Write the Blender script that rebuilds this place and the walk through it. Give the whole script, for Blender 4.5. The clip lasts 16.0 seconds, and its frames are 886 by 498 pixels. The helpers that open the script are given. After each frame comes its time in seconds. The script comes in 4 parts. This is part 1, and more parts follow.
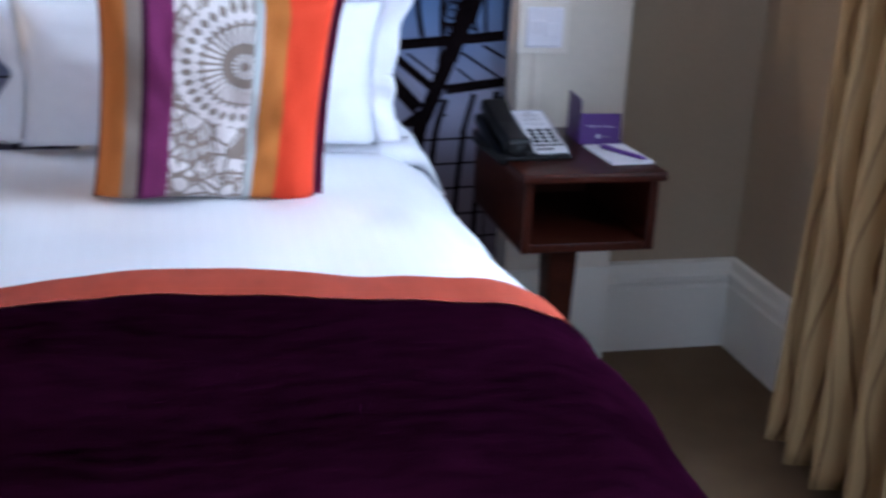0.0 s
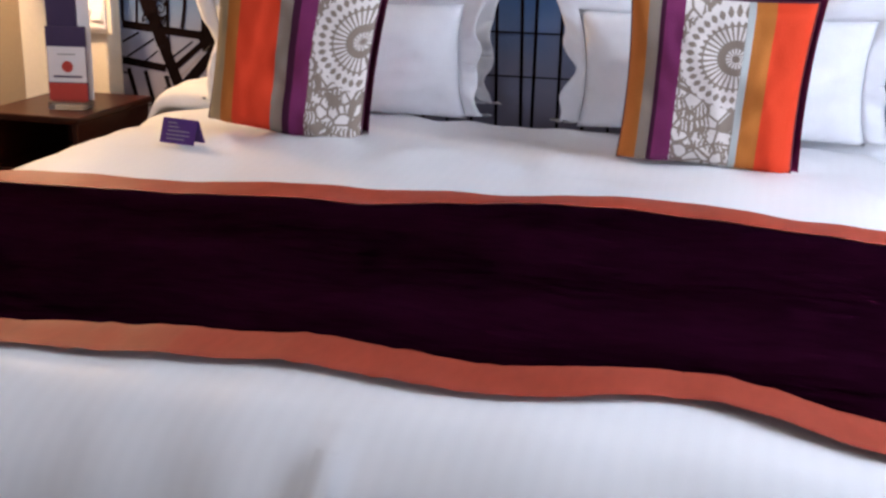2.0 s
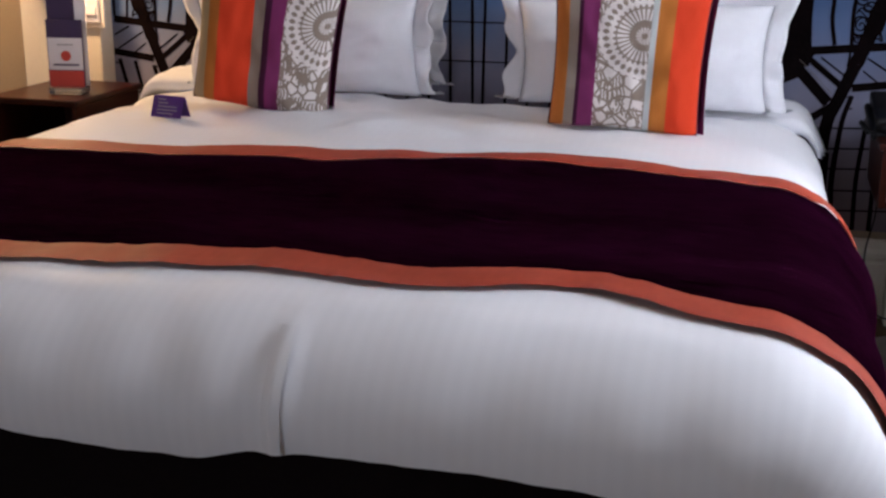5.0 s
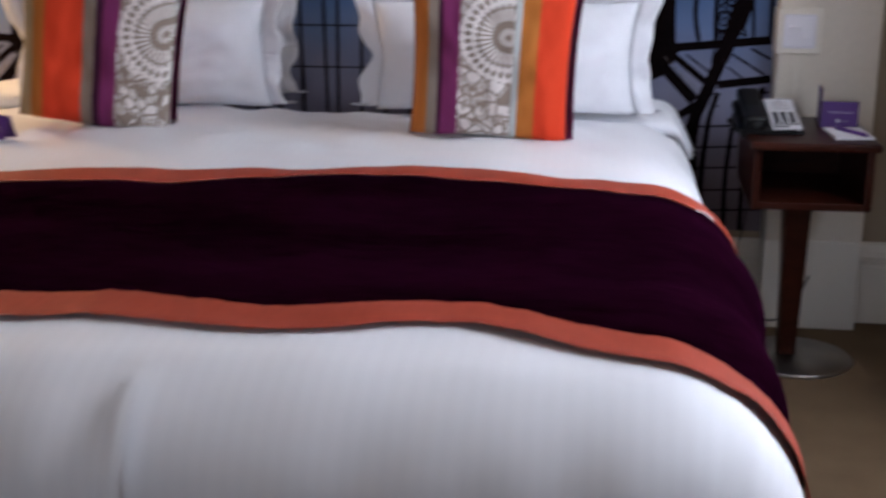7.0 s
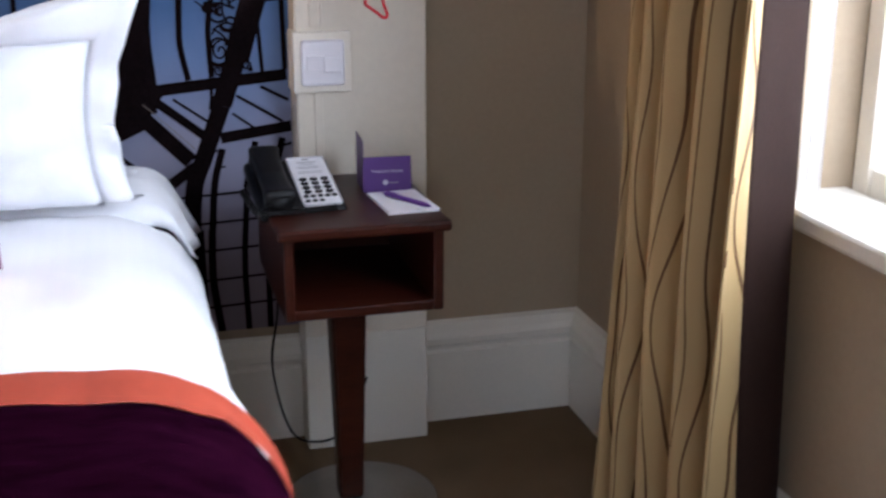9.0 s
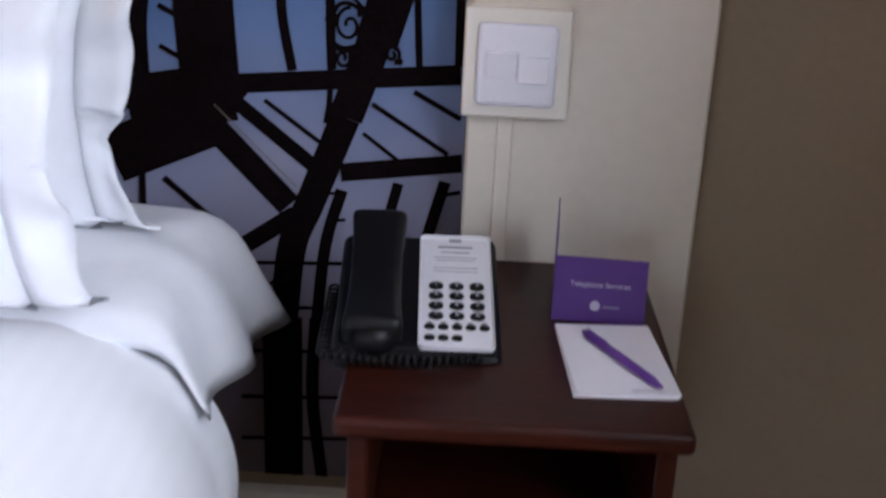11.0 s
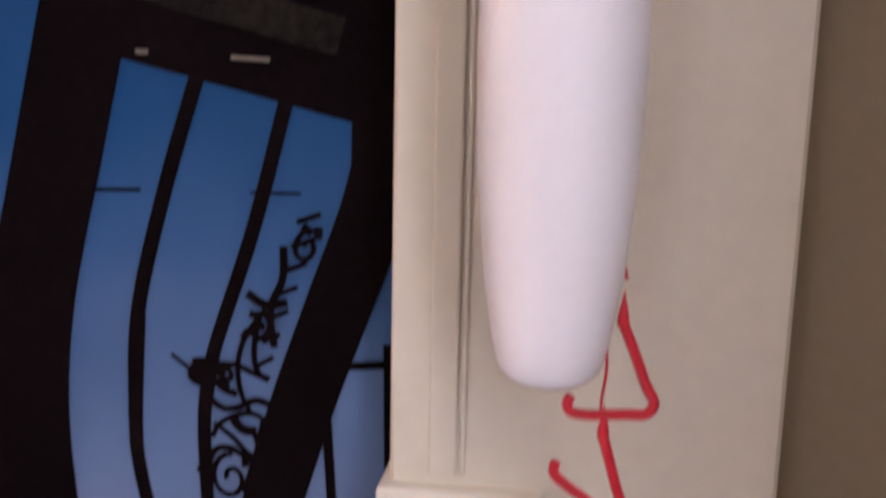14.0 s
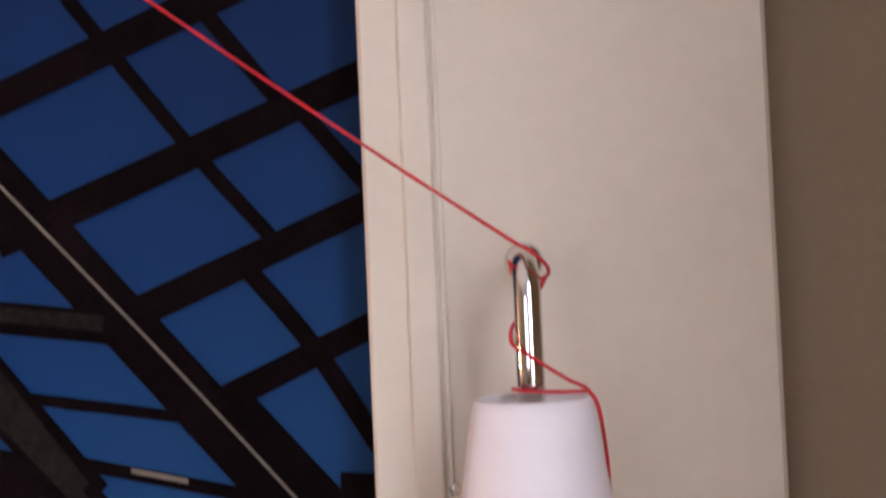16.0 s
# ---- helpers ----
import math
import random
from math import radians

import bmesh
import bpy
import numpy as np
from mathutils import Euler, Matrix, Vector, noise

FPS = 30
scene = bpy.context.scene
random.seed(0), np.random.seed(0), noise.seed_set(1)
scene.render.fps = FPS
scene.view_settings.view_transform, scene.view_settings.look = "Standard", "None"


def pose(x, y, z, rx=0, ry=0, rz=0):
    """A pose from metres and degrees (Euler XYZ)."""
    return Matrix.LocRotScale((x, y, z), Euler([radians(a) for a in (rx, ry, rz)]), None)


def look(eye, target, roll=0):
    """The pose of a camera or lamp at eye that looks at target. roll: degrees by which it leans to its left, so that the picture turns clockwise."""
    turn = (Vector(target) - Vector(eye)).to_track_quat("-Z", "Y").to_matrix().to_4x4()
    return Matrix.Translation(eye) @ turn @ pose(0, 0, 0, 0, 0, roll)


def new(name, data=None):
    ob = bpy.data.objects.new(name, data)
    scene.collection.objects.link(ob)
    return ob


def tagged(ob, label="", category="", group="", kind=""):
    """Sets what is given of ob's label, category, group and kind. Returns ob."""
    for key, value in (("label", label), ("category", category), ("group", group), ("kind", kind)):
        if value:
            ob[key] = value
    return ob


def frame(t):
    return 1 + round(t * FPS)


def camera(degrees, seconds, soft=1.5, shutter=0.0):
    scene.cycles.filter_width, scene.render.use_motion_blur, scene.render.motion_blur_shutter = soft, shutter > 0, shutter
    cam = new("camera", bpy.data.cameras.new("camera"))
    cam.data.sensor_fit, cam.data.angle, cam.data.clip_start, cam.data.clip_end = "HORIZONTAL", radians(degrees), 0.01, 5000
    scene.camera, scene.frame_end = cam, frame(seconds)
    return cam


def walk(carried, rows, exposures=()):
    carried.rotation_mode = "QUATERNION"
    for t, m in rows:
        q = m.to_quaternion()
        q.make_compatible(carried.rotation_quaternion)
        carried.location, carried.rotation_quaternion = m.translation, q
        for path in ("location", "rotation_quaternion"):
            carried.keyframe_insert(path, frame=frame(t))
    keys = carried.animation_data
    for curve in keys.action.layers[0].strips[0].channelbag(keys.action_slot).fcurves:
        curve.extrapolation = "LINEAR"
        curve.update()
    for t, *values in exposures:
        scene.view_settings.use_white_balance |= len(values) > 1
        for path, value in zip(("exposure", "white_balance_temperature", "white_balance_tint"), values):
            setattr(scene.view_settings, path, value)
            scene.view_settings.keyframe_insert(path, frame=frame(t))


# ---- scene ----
cam = camera(40.2, 16.0, 2.6, 0.5)
PATH = [
    (0, (0.117, -2.677, 1.248), (0.582, -0.845, 0.594), 2.67),
    (0.5, (0.186, -2.870, 1.228), (0.265, -0.965, 0.623), 1.50),
    (1, (0.279, -2.997, 1.181), (-0.034, -1.104, 0.616), 1.29),
    (1.5, (0.329, -3.141, 1.180), (-0.133, -1.276, 0.624), 1.07),
    (2, (0.349, -3.274, 1.194), (-0.161, -1.424, 0.632), 0.89),
    (2.5, (0.308, -3.350, 1.217), (-0.208, -1.506, 0.640), 0.45),
    (3, (0.382, -3.442, 1.194), (-0.133, -1.593, 0.633), 0.77),
    (3.5, (0.481, -3.556, 1.184), (-0.012, -1.698, 0.632), 0.68),
    (4, (0.504, -3.631, 1.177), (0.026, -1.767, 0.630), 0.52),
    (4.2, (0.522, -3.629, 1.174), (0.035, -1.768, 0.630), 0.51),
    (6.3, (0.530, -3.717, 1.194), (0.068, -1.853, 0.636), -0.09),
    (6.5, (0.516, -3.645, 1.188), (0.076, -1.776, 0.628), -0.12),
    (7, (0.482, -3.463, 1.174), (0.220, -1.558, 0.624), -0.10),
    (7.5, (0.419, -3.230, 1.174), (0.431, -1.304, 0.635), -0.12),
    (8, (0.418, -2.938, 1.185), (0.631, -1.028, 0.630), -0.52),
    (8.5, (0.468, -2.664, 1.191), (0.891, -0.795, 0.619), -0.81),
    (8.7, (0.470, -2.563, 1.192), (1.020, -0.729, 0.612), -0.22),
    (9.4, (0.850, -2.360, 1.180), (1.200, -0.480, 0.580), 0.80),
    (10.1, (0.975, -1.930, 1.140), (1.095, -0.030, 0.510), 1.60),
    (10.8, (0.922, -1.472, 1.095), (0.940, 0.413, 0.428), 2.39),
    (11, (0.932, -1.392, 1.109), (0.903, 0.482, 0.411), 2.75),
    (11.5, (0.941, -1.199, 1.134), (0.914, 0.661, 0.401), 3.38),
    (12, (0.954, -1.052, 1.140), (0.893, 0.810, 0.411), 3.33),
    (12.5, (1.016, -0.956, 1.165), (0.824, 0.883, 0.401), 2.12),
    (13, (1.058, -0.884, 1.223), (0.803, 0.918, 0.394), -0.57),
    (13.5, (1.072, -0.913, 1.230), (0.802, 0.974, 0.623), 1.19),
    (14, (1.078, -0.862, 1.259), (0.810, 1.015, 0.811), 1.26),
    (14.5, (1.092, -0.850, 1.343), (0.814, 1.035, 0.987), 0.52),
    (15, (1.095, -0.859, 1.373), (0.829, 1.054, 1.194), -0.11),
    (15.5, (1.098, -0.862, 1.407), (0.836, 1.060, 1.356), -1.11),
    (16, (1.095, -0.869, 1.436), (0.825, 1.051, 1.489), -2.50),
]
walk(cam, [(t, look(eye, target, roll)) for t, eye, target, roll in PATH],
     [(0, 0.1, 5000, 12), (1.0, 0.05, 5200, 12), (2.0, 0.0, 5700, 15), (3.5, -0.3, 6000, 16), (6.5, -0.4, 5900, 17), (7.5, -0.28, 5800, 15), (8.0, -0.05, 5750, 14), (8.5, 0.25, 5700, 13), (11, 0.05, 5800, 16), (11.5, 0.03, 6300, 19), (12.5, 0.36, 6600, 23), (13.5, 0.42, 6600, 26), (15, 0.25, 6700, 24), (16, 0.3, 6600, 24)])

# ---- world and light: overcast daylight through the window, one warm bedside lamp ----
world = bpy.data.worlds.new("sky")
scene.world = world
world.use_nodes = True
wn = world.node_tree.nodes
sky = wn.new("ShaderNodeTexSky")
sky.sky_type, sky.sun_disc = "NISHITA", False
sky.sun_elevation, sky.sun_rotation = radians(40), radians(100)
world.node_tree.links.new(sky.outputs[0], wn["Background"].inputs[0])
wn["Background"].inputs[1].default_value = 0.15


def area(name, m, sx, sy, power, color):
    d = bpy.data.lights.new(name, "AREA")
    d.shape, d.size, d.size_y, d.energy, d.color = "RECTANGLE", sx, sy, power, color
    ob = new(name, d)
    ob.matrix_world = m
    return ob


# daylight of the window opening in the east wall
area("daylight", look((1.66, -1.50, 1.47), (0.6, -1.50, 1.2)), 1.1, 1.45, 36, (0.86, 0.93, 1.0))
# unseen fill lamp, added at the south end to brighten the room
area("daylight", look((-0.7, -7.45, 1.5), (-0.7, -3, 1.1)), 1.5, 1.5, 42, (0.88, 0.93, 1.0))
sun = bpy.data.lights.new("sun", "SUN")
sun.energy, sun.angle, sun.color = 0.8, radians(12), (1.0, 0.96, 0.9)
new("sun", sun).matrix_world = look((4, -3, 4), (0, -1.5, 0))


# ---- materials ----
def mat(name, col, rough=0.6, metal=0.0, var=0.12, scale=12.0, bump=0.15, bscale=150.0, stretch=(1, 1, 1), sheen=0.0, coat=0.0, spec=0.4):
    m = bpy.data.materials.new(name)
    m.use_nodes = True
    n, l = m.node_tree.nodes, m.node_tree.links
    b = n["Principled BSDF"]
    tc, mp = n.new("ShaderNodeTexCoord"), n.new("ShaderNodeMapping")
    mp.inputs["Scale"].default_value = stretch
    l.new(tc.outputs["Object"], mp.inputs[0])
    big, fine = n.new("ShaderNodeTexNoise"), n.new("ShaderNodeTexNoise")
    big.inputs["Scale"].default_value, big.inputs["Detail"].default_value = scale, 5
    fine.inputs["Scale"].default_value, fine.inputs["Detail"].default_value = bscale, 3
    for t in (big, fine):
        l.new(mp.outputs[0], t.inputs["Vector"])
    add = n.new("ShaderNodeMath")
    add.operation = "ADD"
    l.new(big.outputs[0], add.inputs[0]), l.new(fine.outputs[0], add.inputs[1])
    rp = n.new("ShaderNodeMapRange")
    rp.inputs[1].default_value, rp.inputs[2].default_value = 0.6, 1.4
    rp.inputs[3].default_value, rp.inputs[4].default_value = 1 - var, 1 + var
    l.new(add.outputs[0], rp.inputs[0])
    mul = n.new("ShaderNodeVectorMath")
    mul.operation = "SCALE"
    mul.inputs[0].default_value = col
    l.new(rp.outputs[0], mul.inputs["Scale"])
    l.new(mul.outputs[0], b.inputs["Base Color"])
    b.inputs["Roughness"].default_value, b.inputs["Metallic"].default_value = rough, metal
    b.inputs["Specular IOR Level"].default_value = spec
    b.inputs["Sheen Weight"].default_value, b.inputs["Coat Weight"].default_value = sheen, coat
    if bump:
        bp = n.new("ShaderNodeBump")
        bp.inputs["Strength"].default_value, bp.inputs["Distance"].default_value = bump, 0.004
        l.new(add.outputs[0], bp.inputs["Height"]), l.new(bp.outputs[0], b.inputs["Normal"])
    return m


CREAM = mat("cream_paint", (0.73, 0.665, 0.56), 0.5, var=0.05, scale=3, bump=0.08, bscale=60)
WALL = mat("beige_wall_paint", (0.37, 0.29, 0.20), 0.75, var=0.06, scale=2.5, bump=0.1, bscale=90)
WHITE_TRIM = mat("white_gloss_paint", (0.78, 0.74, 0.66), 0.35, var=0.04, scale=4, bump=0.05)
CEIL = mat("ceiling_paint", (0.8, 0.78, 0.74), 0.8, var=0.03, scale=2, bump=0.05)
CARPET = mat("carpet_pile", (0.17, 0.112, 0.063), 0.95, var=0.3, scale=5, bump=0.9, bscale=420, spec=0.1)
WOOD = mat("dark_mahogany", (0.028, 0.0058, 0.0028), 0.34, var=0.6, scale=9, bump=0.06, bscale=70, stretch=(1, 6, 6), spec=0.18)
BASE_CLOTH = mat("dark_divan_cloth", (0.008, 0.005, 0.005), 0.95, var=0.2, bump=0.3, spec=0.05)
PILLOW_W = mat("white_pillow_cotton", (0.82, 0.83, 0.86), 0.75, var=0.03, scale=6, bump=0.12, bscale=40)
# broad tone patches paint the velvet's soft sheen into its base colour
VELVET = mat("aubergine_velvet", (0.0086, 0.0009, 0.0046), 0.9, var=0.97, scale=3.5, bump=0.35, bscale=40, stretch=(0.45, 1.6, 1), spec=0.0)
ORANGE = mat("burnt_orange_satin", (0.34, 0.055, 0.028), 0.6, var=0.12, scale=8, bump=0.15, bscale=30, stretch=(3, 1, 1), spec=0.2)
PURPLE_BACK = mat("plum_cushion_cloth", (0.27, 0.032, 0.13), 0.8, var=0.15, bump=0.2, spec=0.1)
PIPING = mat("dark_piping", (0.075, 0.018, 0.04), 0.6)
BLACK = mat("black_plastic", (0.005, 0.0045, 0.005), 0.42, var=0.1, bump=0.05, bscale=300, spec=0.2)
FACE = mat("silver_white_faceplate", (0.72, 0.71, 0.74), 0.35, var=0.03, bump=0.02)
PRINT = mat("grey_print", (0.28, 0.27, 0.3), 0.6, var=0.05, bump=0)
PAPER = mat("white_paper", (0.84, 0.82, 0.86), 0.7, var=0.02, bump=0.03)
CARD = mat("violet_card", (0.075, 0.022, 0.17), 0.45, var=0.05, bump=0.02)
CARD_WHITE = mat("card_back_white", (0.8, 0.78, 0.8), 0.6, var=0.02, bump=0)
PEN = mat("violet_pen_plastic", (0.13, 0.045, 0.27), 0.3, var=0.05, bump=0)
INK = mat("white_ink", (0.5, 0.47, 0.56), 0.6, var=0.0, bump=0)
SWITCH = mat("white_switch_plastic", (0.82, 0.80, 0.84), 0.3, var=0.02, bump=0)
SWITCH_BOX = mat("ivory_switch_box", (0.80, 0.745, 0.65), 0.4, var=0.03, bump=0.03)
RED = mat("red_cord_plastic", (0.62, 0.02, 0.035), 0.4, var=0.08, bump=0.05)
CHROME = mat("chrome", (0.72, 0.71, 0.7), 0.12, 1.0, var=0.03, bump=0)
STEEL = mat("brushed_steel", (0.36, 0.33, 0.30), 0.32, 1.0, var=0.1, bump=0.05)
RED_PRINT = mat("red_leaflet_print", (0.55, 0.06, 0.04), 0.5, var=0.05, bump=0)
NAVY = mat("dark_leaflet_print", (0.05, 0.03, 0.09), 0.5, var=0.05, bump=0)
IRON = mat("printed_dark_iron", (0.0055, 0.003, 0.0036), 0.7, var=0.6, scale=9, bump=0.02, spec=0.02)
IRON_GREY = mat("printed_grey_iron", (0.014, 0.011, 0.010), 0.7, var=0.7, scale=14, bump=0.02, spec=0.02)
IRON_LIGHT = mat("printed_light_edge", (0.15, 0.125, 0.10), 0.55, var=0.3, scale=30, bump=0.02)
NET = mat("net_curtain", (0.85, 0.85, 0.86), 0.8, var=0.04, scale=20, bump=0.2, stretch=(4, 4, 1))
NET.node_tree.nodes["Principled BSDF"].inputs["Alpha"].default_value = 0.5


def bed_linen():
    """White cotton sateen with a tone-on-tone stripe."""
    m = mat("white_bed_linen", (0.80, 0.80, 0.82), 0.6, var=0.03, scale=3, bump=0.1, bscale=14, spec=0.25)
    n, l = m.node_tree.nodes, m.node_tree.links
    b = n["Principled BSDF"]
    tc, wv = n.new("ShaderNodeTexCoord"), n.new("ShaderNodeTexWave")
    wv.wave_type, wv.bands_direction = "BANDS", "X"
    wv.inputs["Scale"].default_value = 13.0
    l.new(tc.outputs["UV"], wv.inputs[0])
    mr = n.new("ShaderNodeMapRange")
    mr.inputs[3].default_value, mr.inputs[4].default_value = 0.5, 0.62
    l.new(wv.outputs[1], mr.inputs[0]), l.new(mr.outputs[0], b.inputs["Roughness"])
    mx = n.new("ShaderNodeMix")
    mx.data_type = "RGBA"
    mx.inputs["A"].default_value, mx.inputs["B"].default_value = (0.785, 0.785, 0.80, 1), (0.80, 0.80, 0.815, 1)
    l.new(wv.outputs[1], mx.inputs["Factor"]), l.new(mx.outputs["Result"], b.inputs["Base Color"])
    return m


LINEN = bed_linen()


def glass_shade():
    m = mat("opal_glass", (0.86, 0.83, 0.88), 0.4, var=0.02, scale=4, bump=0, spec=0.25)
    m.node_tree.nodes["Principled BSDF"].inputs["Subsurface Weight"].default_value = 0.2
    m.node_tree.nodes["Principled BSDF"].inputs["Subsurface Radius"].default_value = (0.02, 0.02, 0.02)
    return m


OPAL = glass_shade()


def clear_plastic():
    m = mat("clear_acrylic", (0.9, 0.88, 0.86), 0.08, var=0.0, bump=0)
    m.node_tree.nodes["Principled BSDF"].inputs["Transmission Weight"].default_value = 0.9
    return m


ACRYLIC = clear_plastic()
GLASS = clear_plastic()
GLASS.name = "window_glass"
GLASS.node_tree.nodes["Principled BSDF"].inputs["Transmission Weight"].default_value = 1.0


def printed_sky():
    """Printed evening sky: deep blue above, violet grey below, with faint clouds."""
    m = mat("printed_sky", (0.2, 0.2, 0.3), 0.5, bump=0.03, spec=0.1)
    n, l = m.node_tree.nodes, m.node_tree.links
    tc, sep, mr, cr, ns, ad = (n.new("ShaderNode" + k) for k in ("TexCoord", "SeparateXYZ", "MapRange", "ValToRGB", "TexNoise", "Math"))
    l.new(tc.outputs["Object"], sep.inputs[0]), l.new(tc.outputs["Object"], ns.inputs["Vector"])
    ns.inputs["Scale"].default_value = 4.5
    mr.inputs[1].default_value, mr.inputs[2].default_value = 0.25, 1.75
    l.new(sep.outputs["Z"], mr.inputs[0])
    ad.operation = "MULTIPLY_ADD"
    ad.inputs[1].default_value, ad.inputs[2].default_value = 0.16, -0.08
    l.new(ns.outputs[0], ad.inputs[0])
    su = n.new("ShaderNodeMath")
    l.new(mr.outputs[0], su.inputs[0]), l.new(ad.outputs[0], su.inputs[1]), l.new(su.outputs[0], cr.inputs[0])
    e = cr.color_ramp.elements
    e[0].position, e[0].color = 0.12, (0.20, 0.16, 0.19, 1)
    e[1].position, e[1].color = 0.95, (0.004, 0.022, 0.085, 1)
    for p, c in ((0.28, (0.235, 0.235, 0.32)), (0.40, (0.13, 0.19, 0.34)), (0.50, (0.038, 0.10, 0.235)), (0.60, (0.009, 0.062, 0.175)), (0.8, (0.004, 0.033, 0.12))):
        q = e.new(p)
        q.color = (*c, 1)
    l.new(cr.outputs[0], n["Principled BSDF"].inputs["Base Color"])
    return m


SKY_PRINT = printed_sky()


def cushion_print(name, stripes, flower):
    """Woven stripes across U; the flower panel has a ring of petals over leaves. stripes: (end, colour) in order."""
    m = mat(name, (0.5, 0.5, 0.5), 0.75, bump=0.25, bscale=260, spec=0.15)
    n, l = m.node_tree.nodes, m.node_tree.links
    tc, sep, cr = n.new("ShaderNodeTexCoord"), n.new("ShaderNodeSeparateXYZ"), n.new("ShaderNodeValToRGB")
    l.new(tc.outputs["UV"], sep.inputs[0]), l.new(sep.outputs["X"], cr.inputs[0])
    cr.color_ramp.interpolation = "CONSTANT"
    e = cr.color_ramp.elements
    e[0].position, e[0].color = 0.0, (*stripes[0][1], 1)
    e[1].position, e[1].color = stripes[0][0], (*stripes[1][1], 1)
    for i in range(1, len(stripes) - 1):
        e.new(stripes[i][0]).color = (*stripes[i + 1][1], 1)

    def math(op, a, b=None):
        q = n.new("ShaderNodeMath")
        q.operation = op
        for i, v in enumerate((a, b)):
            if isinstance(v, (int, float)):
                q.inputs[i].default_value = v
            elif v is not None:
                l.new(v, q.inputs[i])
        return q.outputs[0]

    u0, u1, cu, cv = flower
    du, dv = math("SUBTRACT", sep.outputs["X"], cu), math("SUBTRACT", sep.outputs["Y"], cv)
    r = math("SQRT", math("ADD", math("MULTIPLY", du, du), math("MULTIPLY", dv, dv)))
    th = math("ARCTAN2", dv, du)
    # rings of petals: more petals further out, each ring broken by gaps
    ring = math("SINE", math("MULTIPLY", r, 95.0))
    spokes = math("SINE", math("MULTIPLY", th, 34.0))
    inner = math("GREATER_THAN", math("SINE", math("MULTIPLY", th, 16.0)), -0.2)
    eye = math("MULTIPLY", math("LESS_THAN", r, 0.055), math("MULTIPLY", inner, math("GREATER_THAN", r, 0.02)))
    rays = math("MULTIPLY", math("GREATER_THAN", spokes, -0.25), math("MULTIPLY", math("GREATER_THAN", r, 0.10), math("LESS_THAN", r, 0.175)))
    dots = math("MULTIPLY", math("GREATER_THAN", math("ADD", ring, spokes), -0.35), math("MULTIPLY", math("GREATER_THAN", r, 0.185), math("LESS_THAN", r, 0.30)))
    vo = n.new("ShaderNodeTexVoronoi")
    vo.feature = "DISTANCE_TO_EDGE"
    vo.inputs["Scale"].default_value = 13
    l.new(tc.outputs["UV"], vo.inputs["Vector"])
    leaf = math("MULTIPLY", math("GREATER_THAN", vo.outputs["Distance"], 0.085), math("GREATER_THAN", r, 0.30))
    wv = n.new("ShaderNodeTexWave")
    wv.inputs["Scale"].default_value, wv.inputs["Distortion"].default_value = 12, 9
    l.new(tc.outputs["UV"], wv.inputs[0])
    tan = n.new("ShaderNodeTexNoise")
    tan.inputs["Scale"].default_value = 5.0
    l.new(tc.outputs["UV"], tan.inputs["Vector"])
    fern = math("MULTIPLY", math("GREATER_THAN", wv.outputs[1], 0.62), math("GREATER_THAN", tan.outputs[0], 0.5))
    leaf = math("MULTIPLY", leaf, math("ADD", math("LESS_THAN", tan.outputs[0], 0.5), fern))
    mask = math("MINIMUM", math("ADD", math("ADD", eye, rays), math("ADD", dots, leaf)), 1.0)
    panel = math("MULTIPLY", math("GREATER_THAN", sep.outputs["X"], u0), math("LESS_THAN", sep.outputs["X"], u1))
    mx = n.new("ShaderNodeMix")
    mx.data_type = "RGBA"
    l.new(math("MULTIPLY", mask, panel), mx.inputs["Factor"])
    l.new(cr.outputs[0], mx.inputs["A"])
    mx.inputs["B"].default_value = (0.68, 0.63, 0.60, 1)
    # glints in the taupe weave
    l.new(mx.outputs["Result"], n["Principled BSDF"].inputs["Base Color"])
    return m


TAUPE, AMBER, REDO, PLUM, DPLUM, PALE, GOLD = (0.25, 0.20, 0.16), (0.42, 0.14, 0.025), (0.64, 0.05, 0.014), (0.17, 0.025, 0.10), (0.05, 0.008, 0.03), (0.42, 0.45, 0.44), (0.36, 0.28, 0.17)
PRINT_R = cushion_print("striped_cushion_cloth", ((0.10, (0.45, 0.15, 0.03)), (0.165, TAUPE), (0.195, DPLUM), (0.30, PLUM), (0.635, TAUPE), (0.675, PALE), (0.785, AMBER), (1.0, REDO)), (0.30, 0.635, 0.60, 0.72))
PRINT_L = cushion_print("striped_cushion_cloth", ((0.10, GOLD), (0.18, AMBER), (0.43, REDO), (0.51, TAUPE), (0.555, DPLUM), (0.655, PLUM), (1.0, TAUPE)), (0.655, 1.0, 0.96, 0.70))


